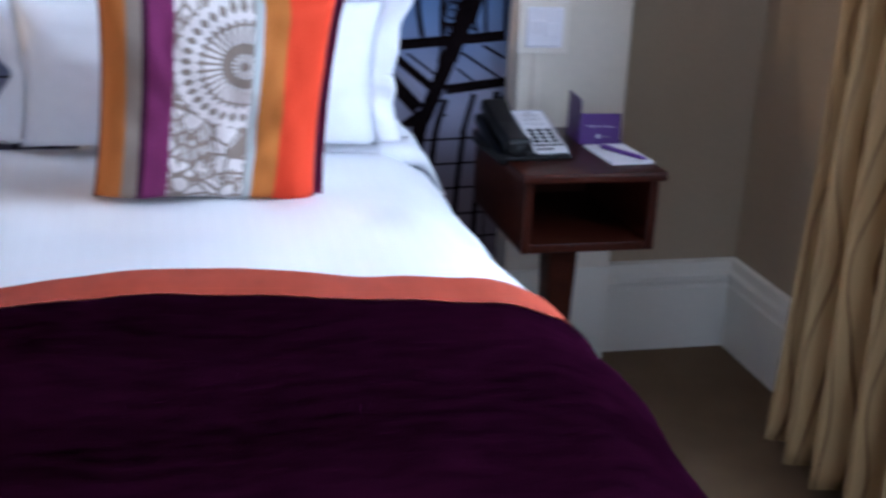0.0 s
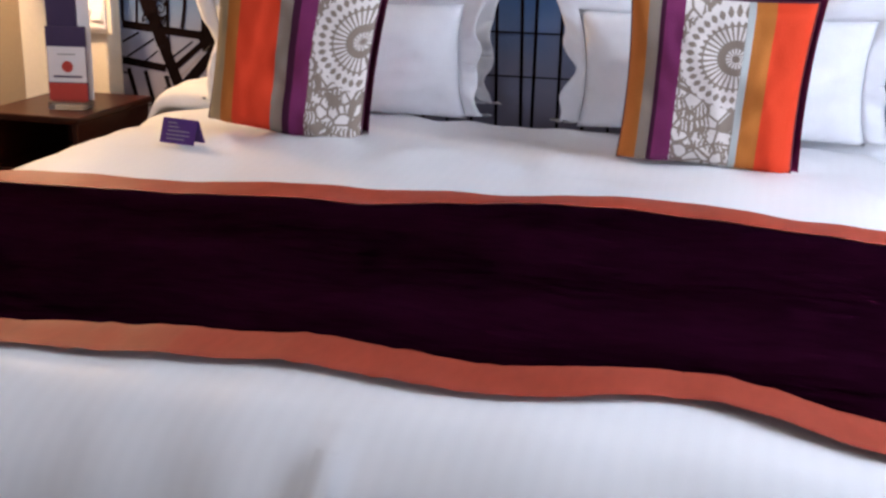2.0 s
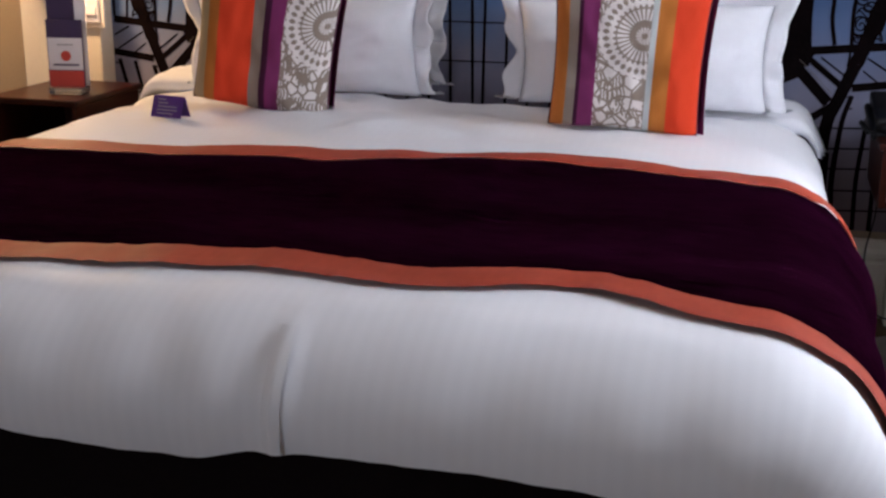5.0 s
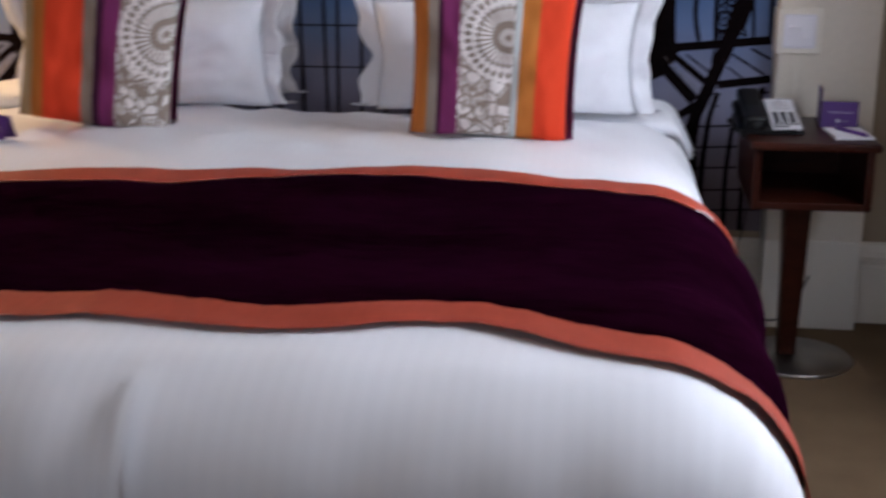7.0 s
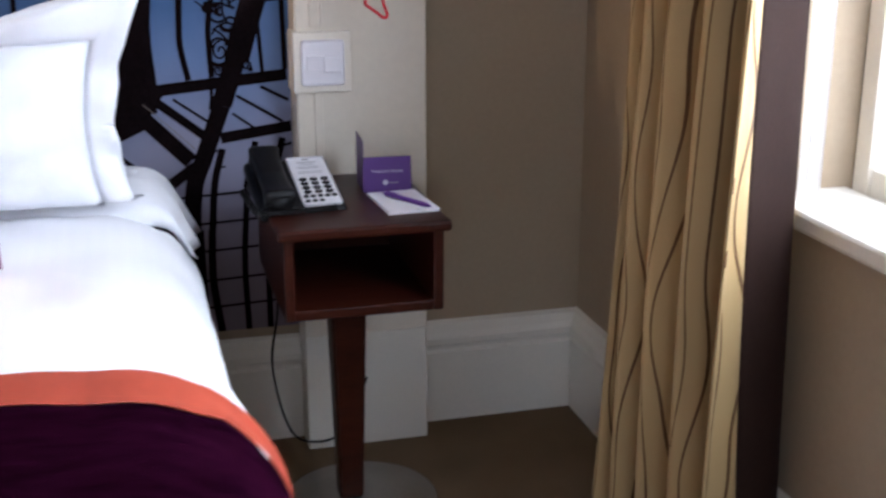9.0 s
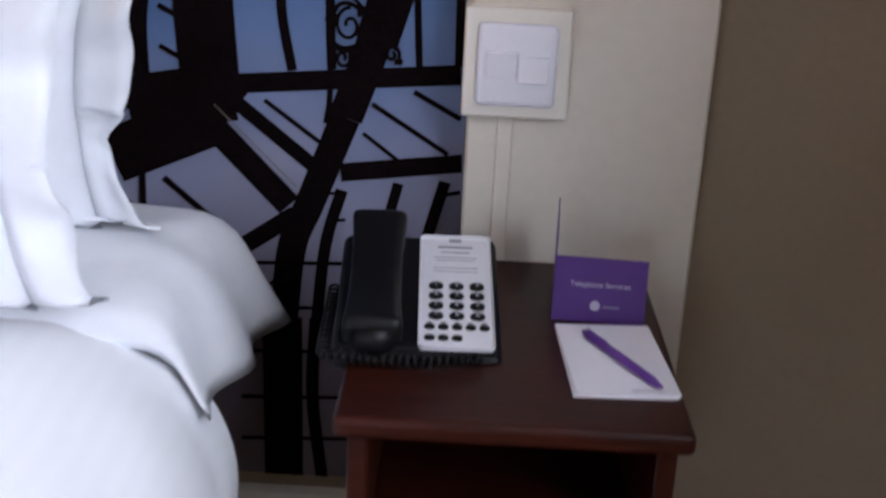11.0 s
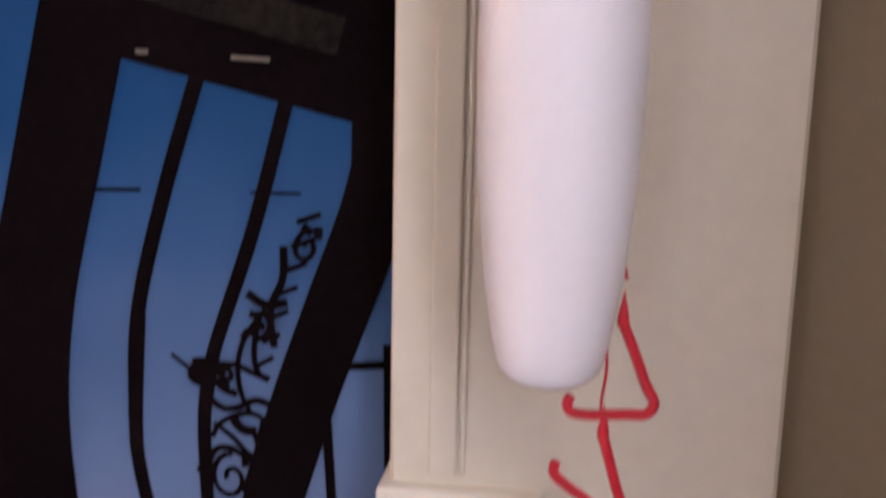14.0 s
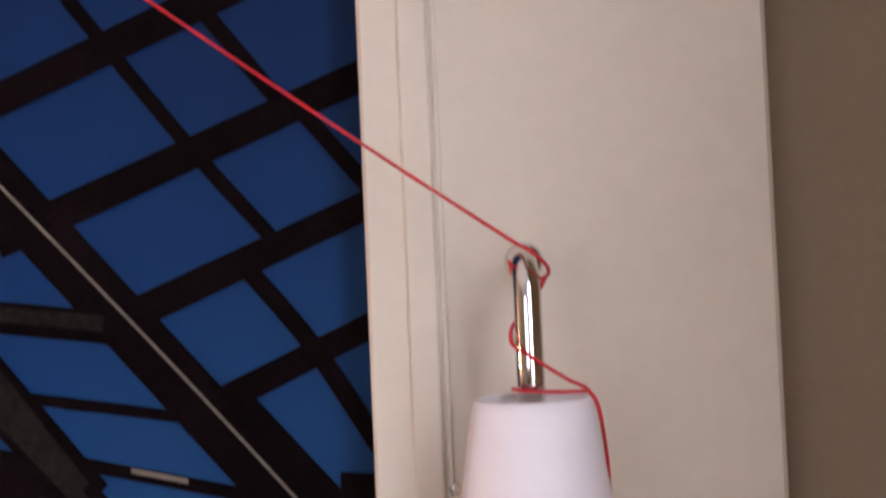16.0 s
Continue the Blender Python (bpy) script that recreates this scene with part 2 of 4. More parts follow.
def curtain_cloth():
    """Gold cloth with wavy brown lines running down it."""
    m = mat("gold_curtain_cloth", (0.42, 0.31, 0.15), 0.55, var=0.1, bump=0.15, bscale=200, spec=0.25)
    n, l = m.node_tree.nodes, m.node_tree.links
    tc, sep, sn, ad, wv, lt, mx = (n.new("ShaderNode" + k) for k in ("TexCoord", "SeparateXYZ", "TexNoise", "VectorMath", "TexWave", "Math", "Mix"))
    l.new(tc.outputs["UV"], sn.inputs["Vector"])
    sn.inputs["Scale"].default_value, sn.inputs["Detail"].default_value = 3.2, 0.0
    sc = n.new("ShaderNodeVectorMath")
    sc.operation = "SCALE"
    sc.inputs["Scale"].default_value = 0.13
    l.new(sn.outputs["Color"], sc.inputs[0])
    l.new(tc.outputs["UV"], ad.inputs[0]), l.new(sc.outputs[0], ad.inputs[1])
    wv.bands_direction, wv.wave_profile = "X", "SIN"
    wv.inputs["Scale"].default_value = 8.5
    l.new(ad.outputs[0], wv.inputs[0])
    lt.operation = "LESS_THAN"
    lt.inputs[1].default_value = 0.035
    l.new(wv.outputs[1], lt.inputs[0])
    mx.data_type = "RGBA"
    mx.inputs["A"].default_value, mx.inputs["B"].default_value = (0.43, 0.30, 0.14, 1), (0.11, 0.055, 0.02, 1)
    l.new(lt.outputs[0], mx.inputs["Factor"]), l.new(mx.outputs["Result"], n["Principled BSDF"].inputs["Base Color"])
    return m


CURTAIN = curtain_cloth()
CURTAIN_BROWN = mat("brown_curtain_border", (0.022, 0.010, 0.007), 0.8, var=0.15, bump=0.15, spec=0.15)


def glow(name, col, strength):
    m = bpy.data.materials.new(name)
    m.use_nodes = True
    b = m.node_tree.nodes["Principled BSDF"]
    b.inputs["Emission Color"].default_value, b.inputs["Emission Strength"].default_value = (*col, 1), strength
    return m


OUTSIDE = glow("bright_overcast_distance", (0.95, 0.98, 1.0), 7.0)


# ---- building blocks ----
def mesh(name, bm, material, smooth=False):
    me = bpy.data.meshes.new(name)
    bm.normal_update()
    bm.to_mesh(me)
    bm.free()
    me.materials.append(material)
    if smooth:
        for p in me.polygons:
            p.use_smooth = True
    return me


def part(name, bm, material, parent, label="", smooth=False):
    ob = new(name, mesh(name, bm, material, smooth))
    ob.parent = parent
    return tagged(ob, label)


def thing(name, at, label, category, group="", rz=0.0, rx=0.0):
    ob = new(name)
    ob.matrix_world = pose(*at, rx, 0, rz)
    ob.empty_display_size = 0.05
    return tagged(ob, label, category, group)


def single(name, bm, material, label, category="", kind="", smooth=False, group=""):
    return tagged(new(name, mesh(name, bm, material, smooth)), label, category, group, kind)


def box(x0, x1, y0, y1, z0, z1, bev=0.0, seg=2, bm=None):
    bm = bm or bmesh.new()
    m = Matrix.LocRotScale(((x0 + x1) / 2, (y0 + y1) / 2, (z0 + z1) / 2), None, (abs(x1 - x0), abs(y1 - y0), abs(z1 - z0)))
    v = bmesh.ops.create_cube(bm, size=1, matrix=m)["verts"]
    if bev:
        e = {q for w in v for q in w.link_edges}
        bmesh.ops.bevel(bm, geom=list(e), offset=bev, segments=seg, affect="EDGES", profile=0.5)
    return bm


def lathe(profile, seg=32, at=(0, 0, 0), bm=None):
    """Turned shape from (radius, height) pairs."""
    bm = bm or bmesh.new()
    rings = []
    for r, z in profile:
        rings.append([bm.verts.new((at[0] + r * math.cos(2 * math.pi * i / seg), at[1] + r * math.sin(2 * math.pi * i / seg), at[2] + z)) for i in range(seg)])
    for a, b in zip(rings, rings[1:]):
        for i in range(seg):
            bm.faces.new((a[i], a[(i + 1) % seg], b[(i + 1) % seg], b[i]))
    for ring, flip in ((rings[0], True), (rings[-1], False)):
        if profile[0 if flip else -1][0] > 1e-5:
            bm.faces.new(ring[::-1] if flip else ring)
    return bm


def tube(points, r, seg=10, bm=None):
    """Round rod along a polyline."""
    bm = bm or bmesh.new()
    pts, rings = [Vector(p) for p in points], []
    for i, p in enumerate(pts):
        d = (pts[min(i + 1, len(pts) - 1)] - pts[max(i - 1, 0)]).normalized()
        a = d.orthogonal().normalized() if i == 0 else (a - d * a.dot(d)).normalized()
        b = d.cross(a)
        rings.append([bm.verts.new(p + r * (math.cos(2 * math.pi * k / seg) * a + math.sin(2 * math.pi * k / seg) * b)) for k in range(seg)])
    for s, t in zip(rings, rings[1:]):
        for k in range(seg):
            bm.faces.new((s[k], s[(k + 1) % seg], t[(k + 1) % seg], t[k]))
    bm.faces.new(rings[0][::-1]), bm.faces.new(rings[-1])
    return bm


def smooth_line(points, n=8):
    """Catmull-Rom line through the points."""
    p = [Vector(q) for q in points]
    p = [2 * p[0] - p[1], *p, 2 * p[-1] - p[-2]]
    out = []
    for i in range(1, len(p) - 2):
        for k in range(n):
            t = k / n
            out.append(0.5 * (2 * p[i] + (p[i + 1] - p[i - 1]) * t + (2 * p[i - 1] - 5 * p[i] + 4 * p[i + 1] - p[i + 2]) * t * t + (3 * p[i] - p[i - 1] - 3 * p[i + 1] + p[i + 2]) * t ** 3))
    return out + [p[-2]]


def sheet(fn, nu, nv, uv=None, bm=None):
    """Grid of fn(u, v), u and v from 0 to 1, with its UV map."""
    bm = bm or bmesh.new()
    g = [[bm.verts.new(fn(i / nu, j / nv)) for i in range(nu + 1)] for j in range(nv + 1)]
    lay = bm.loops.layers.uv.verify()
    for j in range(nv):
        for i in range(nu):
            f = bm.faces.new((g[j][i], g[j][i + 1], g[j + 1][i + 1], g[j + 1][i]))
            for lp, (a, b) in zip(f.loops, ((i, j), (i + 1, j), (i + 1, j + 1), (i, j + 1))):
                lp[lay].uv = uv(a / nu, b / nv) if uv else (a / nu, b / nv)
    return bm


def ease(a, b, q):
    k = max(0.0, min(1.0, (q - a) / (b - a)))
    return k * k * (3 - 2 * k)


def text(body, size, m, material, parent, name="lettering"):
    c = bpy.data.curves.new(name, "FONT")
    c.body, c.size, c.align_x, c.align_y, c.extrude = body, size, "CENTER", "CENTER", 0.0002
    c.materials.append(material)
    ob = new(name, c)
    ob.parent, ob.matrix_local = parent, m
    return ob


# ---- setting ----
H = 2.75
single("floor", box(-2.6, 1.9, -7.6, 0.3, -0.1, 0.0), CARPET, "beige brown short-pile carpet over the whole room", "floor", "structure")
single("ceiling", box(-2.6, 1.9, -7.6, 0.3, H, H + 0.1), CEIL, "white painted ceiling", "ceiling", "structure")
single("wall_north", box(-2.6, 1.9, 0.011, 0.2, 0, H), WALL, "beige painted wall behind the bed", "wall", "structure")
single("wall_west", box(-2.6, -2.4, -7.6, 0.011, 0, H), WALL, "beige painted side wall", "wall", "structure")
# out of view; its opening is only there to hold the fill lamp
south = bmesh.new()
for a, b, c, d in ((-2.4, -1.5, 0, H), (0.1, 1.581, 0, H), (-1.5, 0.1, 0, 0.7), (-1.5, 0.1, 2.3, H)):
    box(a, b, -7.6, -7.4, c, d, bm=south)
single("wall_south", south, WALL, "unseen beige painted end wall with an added opening for the fill lamp", "wall", "structure")


def wall_east():
    """Wall with the window opening."""
    bm = bmesh.new()
    x0, x1, lo, hi = 1.581, 1.85, 0.69, 2.25
    cuts = (0.011, -0.81, -2.1, -7.6)
    for i in range(3):
        a, b = cuts[i + 1], cuts[i]
        if i % 2:
            box(x0, x1, a, b, 0, lo, bm=bm), box(x0, x1, a, b, hi, H, bm=bm)
        else:
            box(x0, x1, a, b, 0, H, bm=bm)
    single("wall_east", bm, WALL, "beige painted window wall", "wall", "structure")


wall_east()


def window(name, y0, y1):
    w = tagged(new(name), "white painted sash window with bright daylight behind it", "window", "", "structure")
    w.matrix_world = pose(1.74, (y0 + y1) / 2, 0.69)
    hw = (y1 - y0) / 2
    f = bmesh.new()
    for a, b, c, d in ((-hw, -hw + 0.05, 0, 1.57), (hw - 0.05, hw, 0, 1.57), (-hw + 0.05, hw - 0.05, 0, 0.07), (-hw + 0.05, hw - 0.05, 1.5, 1.57), (-hw + 0.05, hw - 0.05, 0.76, 0.81)):
        box(-0.025, 0.025, a, b, c, d, 0.006, 1, bm=f)
    part("window_frame", f, WHITE_TRIM, w)
    for c, d in ((0.07, 0.76), (0.81, 1.5)):
        part("pane", box(-0.003, 0.003, -hw + 0.05, hw - 0.05, c, d), GLASS, w).visible_shadow = False
    part("window_sill", box(-0.185, -0.026, -hw - 0.02, hw + 0.02, -0.008, 0.026, 0.008), WHITE_TRIM, w, "white painted window sill")
    return w


window("window_1", -2.1, -0.81)
single("backdrop", box(3.2, 3.25, -9, 2, -1, 5), OUTSIDE, "bright overcast daylight outside the window", "backdrop", "structure")


def chase(name, x0, x1, tx):
    """Boxed cream pilaster with a slim moulding line and cable trunking down its face."""
    c = tagged(new(name), "cream painted boxed pilaster beside the bed", "pilaster", "", "structure")
    c.matrix_world = pose(x0, -0.077, 0)
    part("casing", box(0, x1 - x0, 0, 0.087, 0, H, 0.003, 1), CREAM, c)
    part("trunking", box(tx - 0.022, tx - 0.002, -0.005, 0, 0.91, H, 0.002), CREAM, c)
    part("trunking", box(tx - 0.016, tx + 0.002, -0.005, 0, 0.30, 0.785, 0.002), CREAM, c)
    part("bead", box(tx + 0.0, tx + 0.004, -0.003, 0, 0.91, H, 0.0015), CREAM, c)
    part("plinth", box(0.0, x1 - x0 - 0.001, -0.006, 0, 0, 0.26, 0.003), WHITE_TRIM, c)
    return c


chase("pilaster_1", 0.931, 1.198, 0.05)
chase("pilaster_2", -1.86, -1.569, 0.235)


def skirting(name, a, b, inward):
    """Tall moulded skirting board from a to b; inward points into the room."""
    d = Vector(b) - Vector(a)
    prof = ((0.0, 0.0), (0.022, 0.0), (0.022, 0.165), (0.017, 0.172), (0.017, 0.18), (0.026, 0.186), (0.026, 0.2), (0.018, 0.212), (0.012, 0.232), (0.0, 0.238))
    bm = bmesh.new()
    rows = [[bm.verts.new((p[0] + inward[0] * o, p[1] + inward[1] * o, z)) for o, z in prof] for p in (a, b)]
    for i in range(len(prof) - 1):
        bm.faces.new((rows[0][i], rows[0][i + 1], rows[1][i + 1], rows[1][i]))
    bm.faces.new(rows[0]), bm.faces.new(rows[1][::-1])
    bmesh.ops.recalc_face_normals(bm, faces=bm.faces)
    single(name, bm, WHITE_TRIM, "tall white moulded skirting board", "baseboard", "structure")


skirting("baseboard", (1.198, 0.011), (1.581, 0.011), (0, -1))
skirting("baseboard", (1.581, 0.011), (1.581, -7.4), (-1, 0))
skirting("baseboard", (-1.569, 0.011), (0.931, 0.011), (0, -1))
skirting("baseboard", (-2.4, 0.011), (-1.86, 0.011), (0, -1))
skirting("baseboard", (-2.4, -7.4), (-2.4, 0.011), (1, 0))


# ---- printed wall panel behind the bed ----
def face_room(bm):
    bmesh.ops.recalc_face_normals(bm, faces=bm.faces)
    for f in bm.faces:
        if f.normal.y > 0:
            f.normal_flip()


def mural():
    p = tagged(new("wall_mural"), "large printed mural of dark iron girders against blue sky", "mural")
    p.matrix_world = pose(0, 0, 0)
    part("sky_print", box(-1.568, 0.93, 0.0, 0.0105, 0.262, 2.6), SKY_PRINT, p)
    bm, grey, light = bmesh.new(), "grey", "light"
    layer = [0]

    def ribbon(to, w, pts, mirror):
        layer[0] += 1
        y = -0.0012 - 0.00002 * layer[0]
        pts = [(a + 0.020 * ease(0.95, 1.08, c), c) for a, c in pts]
        line = smooth_line([(a, 0, c) for a, c in pts], 8) if len(pts) > 2 else [Vector((a, 0, c)) for a, c in pts]
        prev = None
        for i, q in enumerate(line):
            d = (line[min(i + 1, len(line) - 1)] - line[max(i - 1, 0)]).normalized()
            s = Vector((-d.z, 0, d.x)) * w / 2
            x = [max(-0.319, min(v.x, 0.929)) for v in (q + s, q - s)]
            if mirror:
                x = [-0.638 - v for v in x]
            pair = [to.verts.new((xx, y, max(0.263, v.z))) for xx, v in zip(x, (q + s, q - s))]
            if prev:
                f = to.faces.new((prev[0], prev[1], pair[1], pair[0]))
            prev = pair

    def bar(w, *pts, to=bm):
        if to is not bm:
            pts = [(a + 0.004, c - 0.009) for a, c in pts]
            for mirror in (False, True):
                one = bmesh.new()
                ribbon(one, w, pts, mirror)
                face_room(one)
                part("grey_beam_print" if to is grey else "bright_edge_print", one, IRON_GREY if to is grey else IRON_LIGHT, p)
            return
        ribbon(to, w, pts, False), ribbon(to, w, pts, True)

    # right half of the glasshouse; the left half mirrors it
    bar(0.0236, (0.646, 0.783), (0.922, 0.808))
    bar(0.0409, (0.834, 0.904), (0.818, 0.836), (0.788, 0.750))
    bar(0.0358, (0.788, 0.750), (0.748, 0.645), (0.725, 0.584), (0.714, 0.482))
    bar(0.0183, (0.641, 0.776), (0.757, 0.683))
    bar(0.0320, (0.625, 0.737), (0.721, 0.637))
    bar(0.0670, (0.507, 0.687), (0.634, 0.743))
    bar(0.0085, (0.569, 0.664), (0.662, 0.583))
    bar(0.0085, (0.520, 0.633), (0.553, 0.603))
    bar(0.0224, (0.633, 0.559), (0.729, 0.626))
    bar(0.0055, (0.692, 0.766), (0.762, 0.715))
    bar(0.0060, (0.819, 0.768), (0.911, 0.711))
    bar(0.0050, (0.809, 0.732), (0.855, 0.698))
    bar(0.0064, (0.868, 0.785), (0.924, 0.755))
    bar(0.0229, (0.783, 0.682), (0.929, 0.701))
    bar(0.0149, (0.785, 0.660), (0.766, 0.588), (0.756, 0.486))
    bar(0.0130, (0.853, 0.672), (0.830, 0.576))
    bar(0.0145, (0.909, 0.677), (0.881, 0.569))
    bar(0.0051, (0.902, 0.659), (0.928, 0.665))
    bar(0.0044, (0.659, 0.508), (0.707, 0.539))
    bar(0.0118, (0.713, 0.99), (0.712, 0.90), (0.714, 0.86), (0.725, 0.803))
    bar(0.0112, (0.777, 0.96), (0.769, 0.91), (0.769, 0.86), (0.771, 0.807))
    bar(0.0081, (0.867, 0.913), (0.873, 0.814))
    bar(0.0064, (0.869, 0.956), (0.916, 0.961))
    bar(0.0103, (0.914, 0.977), (0.919, 0.818))
    bar(0.0074, (0.526, 0.874), (0.554, 0.850))
    bar(0.0058, (0.532, 0.931), (0.564, 0.904))
    bar(0.0080, (0.520, 0.820), (0.549, 0.795))
    bar(0.0070, (0.769, 0.807), (0.769, 0.770), (0.765, 0.742))
    bar(0.0574, (0.669, 1.244), (0.867, 1.197))
    bar(0.0028, (0.656, 1.085), (0.703, 1.087))
    bar(0.0022, (0.789, 1.089), (0.828, 1.090))
    bar(0.0247, (0.597, 1.359), (0.688, 1.272))
    bar(0.0255, (0.786, 1.363), (0.890, 1.248))
    bar(0.0057, (0.659, 1.355), (0.781, 1.342))
    bar(0.0061, (0.682, 1.311), (0.817, 1.284))
    bar(0.0192, (0.573, 1.232), (0.553, 0.929))
    bar(0.0426, (0.581, 1.560), (0.844, 1.266))
    bar(0.0259, (0.565, 1.571), (0.808, 1.664))
    bar(0.0258, (0.610, 1.481), (0.929, 1.594))
    bar(0.0243, (0.690, 1.411), (0.929, 1.499))
    bar(0.0217, (0.752, 1.341), (0.929, 1.412))
    bar(0.0112, (0.672, 1.665), (0.764, 1.547), (0.829, 1.471))
    bar(0.0141, (0.800, 1.460), (0.852, 1.396), (0.901, 1.318))
    bar(0.0123, (0.778, 1.649), (0.834, 1.577))
    bar(0.0120, (0.848, 1.572), (0.901, 1.507))
    bar(0.0118, (0.578, 1.484), (0.632, 1.481))
    bar(0.0244, (0.576, 1.428), (0.703, 1.412))
    bar(0.0085, (0.622, 1.363), (0.760, 1.343))
    bar(0.0101, (0.668, 1.312), (0.802, 1.285))
    bar(0.0406, (0.575, 1.404), (0.677, 1.282))
    bar(0.07, (0.672, 1.25), (0.640, 1.12), (0.625, 1.0), (0.622, 0.9), (0.628, 0.79))
    for z in (1.02, 0.975, 0.925, 0.872, 0.825):
        bar(0.006, (0.57, z), (0.60, z - 0.016))
    bar(0.05, (0.915, 1.27), (0.904, 1.18), (0.886, 1.09), (0.868, 1.0), (0.85, 0.93), (0.822, 0.84))
    bar(0.0118, (0.752, 1.18), (0.723, 1.09), (0.713, 0.99), (0.712, 0.90))
    bar(0.0112, (0.817, 1.157), (0.792, 1.06), (0.777, 0.96), (0.769, 0.91))
    bar(0.035, (0.553, 0.93), (0.54, 0.86), (0.54, 0.79))
    bar(0.088, (0.64, 1.243), (0.885, 1.186))
    bar(0.07, (0.53, 0.752), (0.655, 0.775))
    bar(0.05, (0.61, 0.80), (0.655, 0.755))
    bar(0.068, (0.905, 1.30), (0.902, 1.20), (0.900, 1.10))
    bar(0.09, (0.53, 1.29), (0.66, 1.27))
    bar(0.05, (0.713, 0.49), (0.715, 0.262))
    bar(0.016, (0.755, 0.49), (0.752, 0.38), (0.765, 0.262))
    bar(0.013, (0.832, 0.58), (0.82, 0.42), (0.822, 0.262))
    bar(0.013, (0.882, 0.57), (0.87, 0.42), (0.868, 0.262))
    for z in (0.56, 0.5, 0.44, 0.375, 0.315):
        bar(0.005, (0.66, z), (0.93, z + 0.012))
    for z in (0.62, 0.655):
        bar(0.004, (0.766, z), (0.79, z + 0.003))
    bar(0.022, (0.62, 1.69), (0.56, 1.62))
    # deeper field towards the middle of the print: upright glazing bars and rails
    for k in range(13):
        bar(0.0085, (-0.308 + k * 0.0705, 0.262), (-0.308 + k * 0.0705, 1.02))
    for z in (0.55, 0.715, 0.835, 1.0):
        bar(0.004, (-0.319, z), (0.53, z))
    bar(0.05, (-0.319, 1.04), (0.55, 1.04))
    for k in range(4):
        bar(0.03, (-0.3 + 0.13 * k, 1.05), (-0.12 + 0.16 * k, 1.75))
    bar(0.03, (-0.319, 1.35), (0.56, 1.43))
    bar(0.04, (-0.319, 1.72), (0.93, 1.95))
    bar(0.05, (-0.319, 2.2), (0.93, 2.3))
    # far arch that springs behind the pillows
    bar(0.03, (-0.02, 0.80), (-0.12, 0.93), (-0.28, 1.02))
    # grey lit faces and bright edges
    bar(0.012, (0.602, 1.362), (0.684, 1.276), to=grey)
    bar(0.028, (0.665, 1.262), (0.855, 1.215), to=grey)
    bar(0.012, (0.568, 1.44), (0.69, 1.425), to=grey)
    bar(0.018, (0.59, 1.40), (0.668, 1.30), to=grey)
    bar(0.0024, (0.60, 1.545), (0.745, 1.39), (0.869, 1.252), to=light)
    bar(0.004, (0.708, 1.315), (0.752, 1.306), to=light)
    bar(0.003, (0.773, 1.198), (0.802, 1.197), to=light)
    bar(0.0035, (0.70, 1.2), (0.71, 1.2), to=light)
    bar(0.012, (0.684, 1.29), (0.688, 1.274), to=light)
    bar(0.0016, (0.629, 0.768), (0.726, 0.672), to=light)
    # scrolled ironwork
    rnd = random.Random(4)

    def scroll(cx, cz, r, turns, start, hand, w):
        pts = []
        for i in range(22):
            a = start + hand * turns * 2 * math.pi * i / 21
            k = r * (1 - 0.8 * i / 21)
            pts.append((cx + k * math.cos(a), cz + k * 1.25 * math.sin(a)))
        bar(w, *pts)

    # panel of scrolls between the two upright bars
    bar(0.0042, (0.814, 1.0), (0.802, 0.977), (0.798, 0.954), (0.80, 0.932), (0.807, 0.916))
    bar(0.0042, (0.774, 0.953), (0.795, 0.954), (0.808, 0.949), (0.822, 0.943))
    bar(0.0048, (0.81, 0.998), (0.81, 0.975), (0.811, 0.959), (0.815, 0.948), (0.823, 0.944))
    bar(0.0042, (0.778, 0.905), (0.793, 0.894), (0.806, 0.881), (0.818, 0.876))
    bar(0.0042, (0.776, 0.893), (0.782, 0.904), (0.794, 0.912), (0.808, 0.915), (0.822, 0.909))
    bar(0.0052, (0.772, 0.927), (0.785, 0.918), (0.797, 0.919), (0.812, 0.926), (0.826, 0.922))
    bar(0.006, (0.776, 0.944), (0.786, 0.934), (0.797, 0.93))
    bar(0.005, (0.772, 0.87), (0.779, 0.883), (0.793, 0.884), (0.812, 0.872))
    bar(0.008, (0.792, 0.912), (0.8, 0.902), (0.812, 0.9))
    bar(0.005, (0.81, 0.90), (0.814, 0.885), (0.808, 0.87))
    bar(0.008, (0.771, 0.838), (0.785, 0.832), (0.803, 0.836))
    bar(0.007, (0.797, 1.012), (0.812, 1.004), (0.83, 1.006))
    bar(0.006, (0.818, 1.05), (0.822, 1.025), (0.818, 1.0), (0.826, 0.97))
    for k in range(7):
        bar(0.004, (0.814 + 0.002 * k, 0.955 + 0.019 * k), (0.826 + 0.003 * k, 0.962 + 0.019 * k))
    for cx, cz, r, hand in ((0.791, 0.86, 0.0165, 1), (0.784, 0.822, 0.010, -1), (0.798, 0.821, 0.009, 1), (0.812, 0.985, 0.009, -1), (0.836, 1.05, 0.011, 1), (0.841, 0.829, 0.009, 1), (0.79, 0.945, 0.006, -1),
                            (0.545, 0.755, 0.012, 1), (0.532, 0.762, 0.01, -1), (0.56, 0.745, 0.009, 1)):
        scroll(cx, cz, r, 1.3, rnd.uniform(0, 6.28), hand, 0.0042)
        for k in range(2):
            a = rnd.uniform(0, 6.28)
            bar(0.006, (cx + r * 0.9 * math.cos(a), cz + r * math.sin(a)), (cx + 1.7 * r * math.cos(a + 0.5), cz + 1.6 * r * math.sin(a + 0.5)))
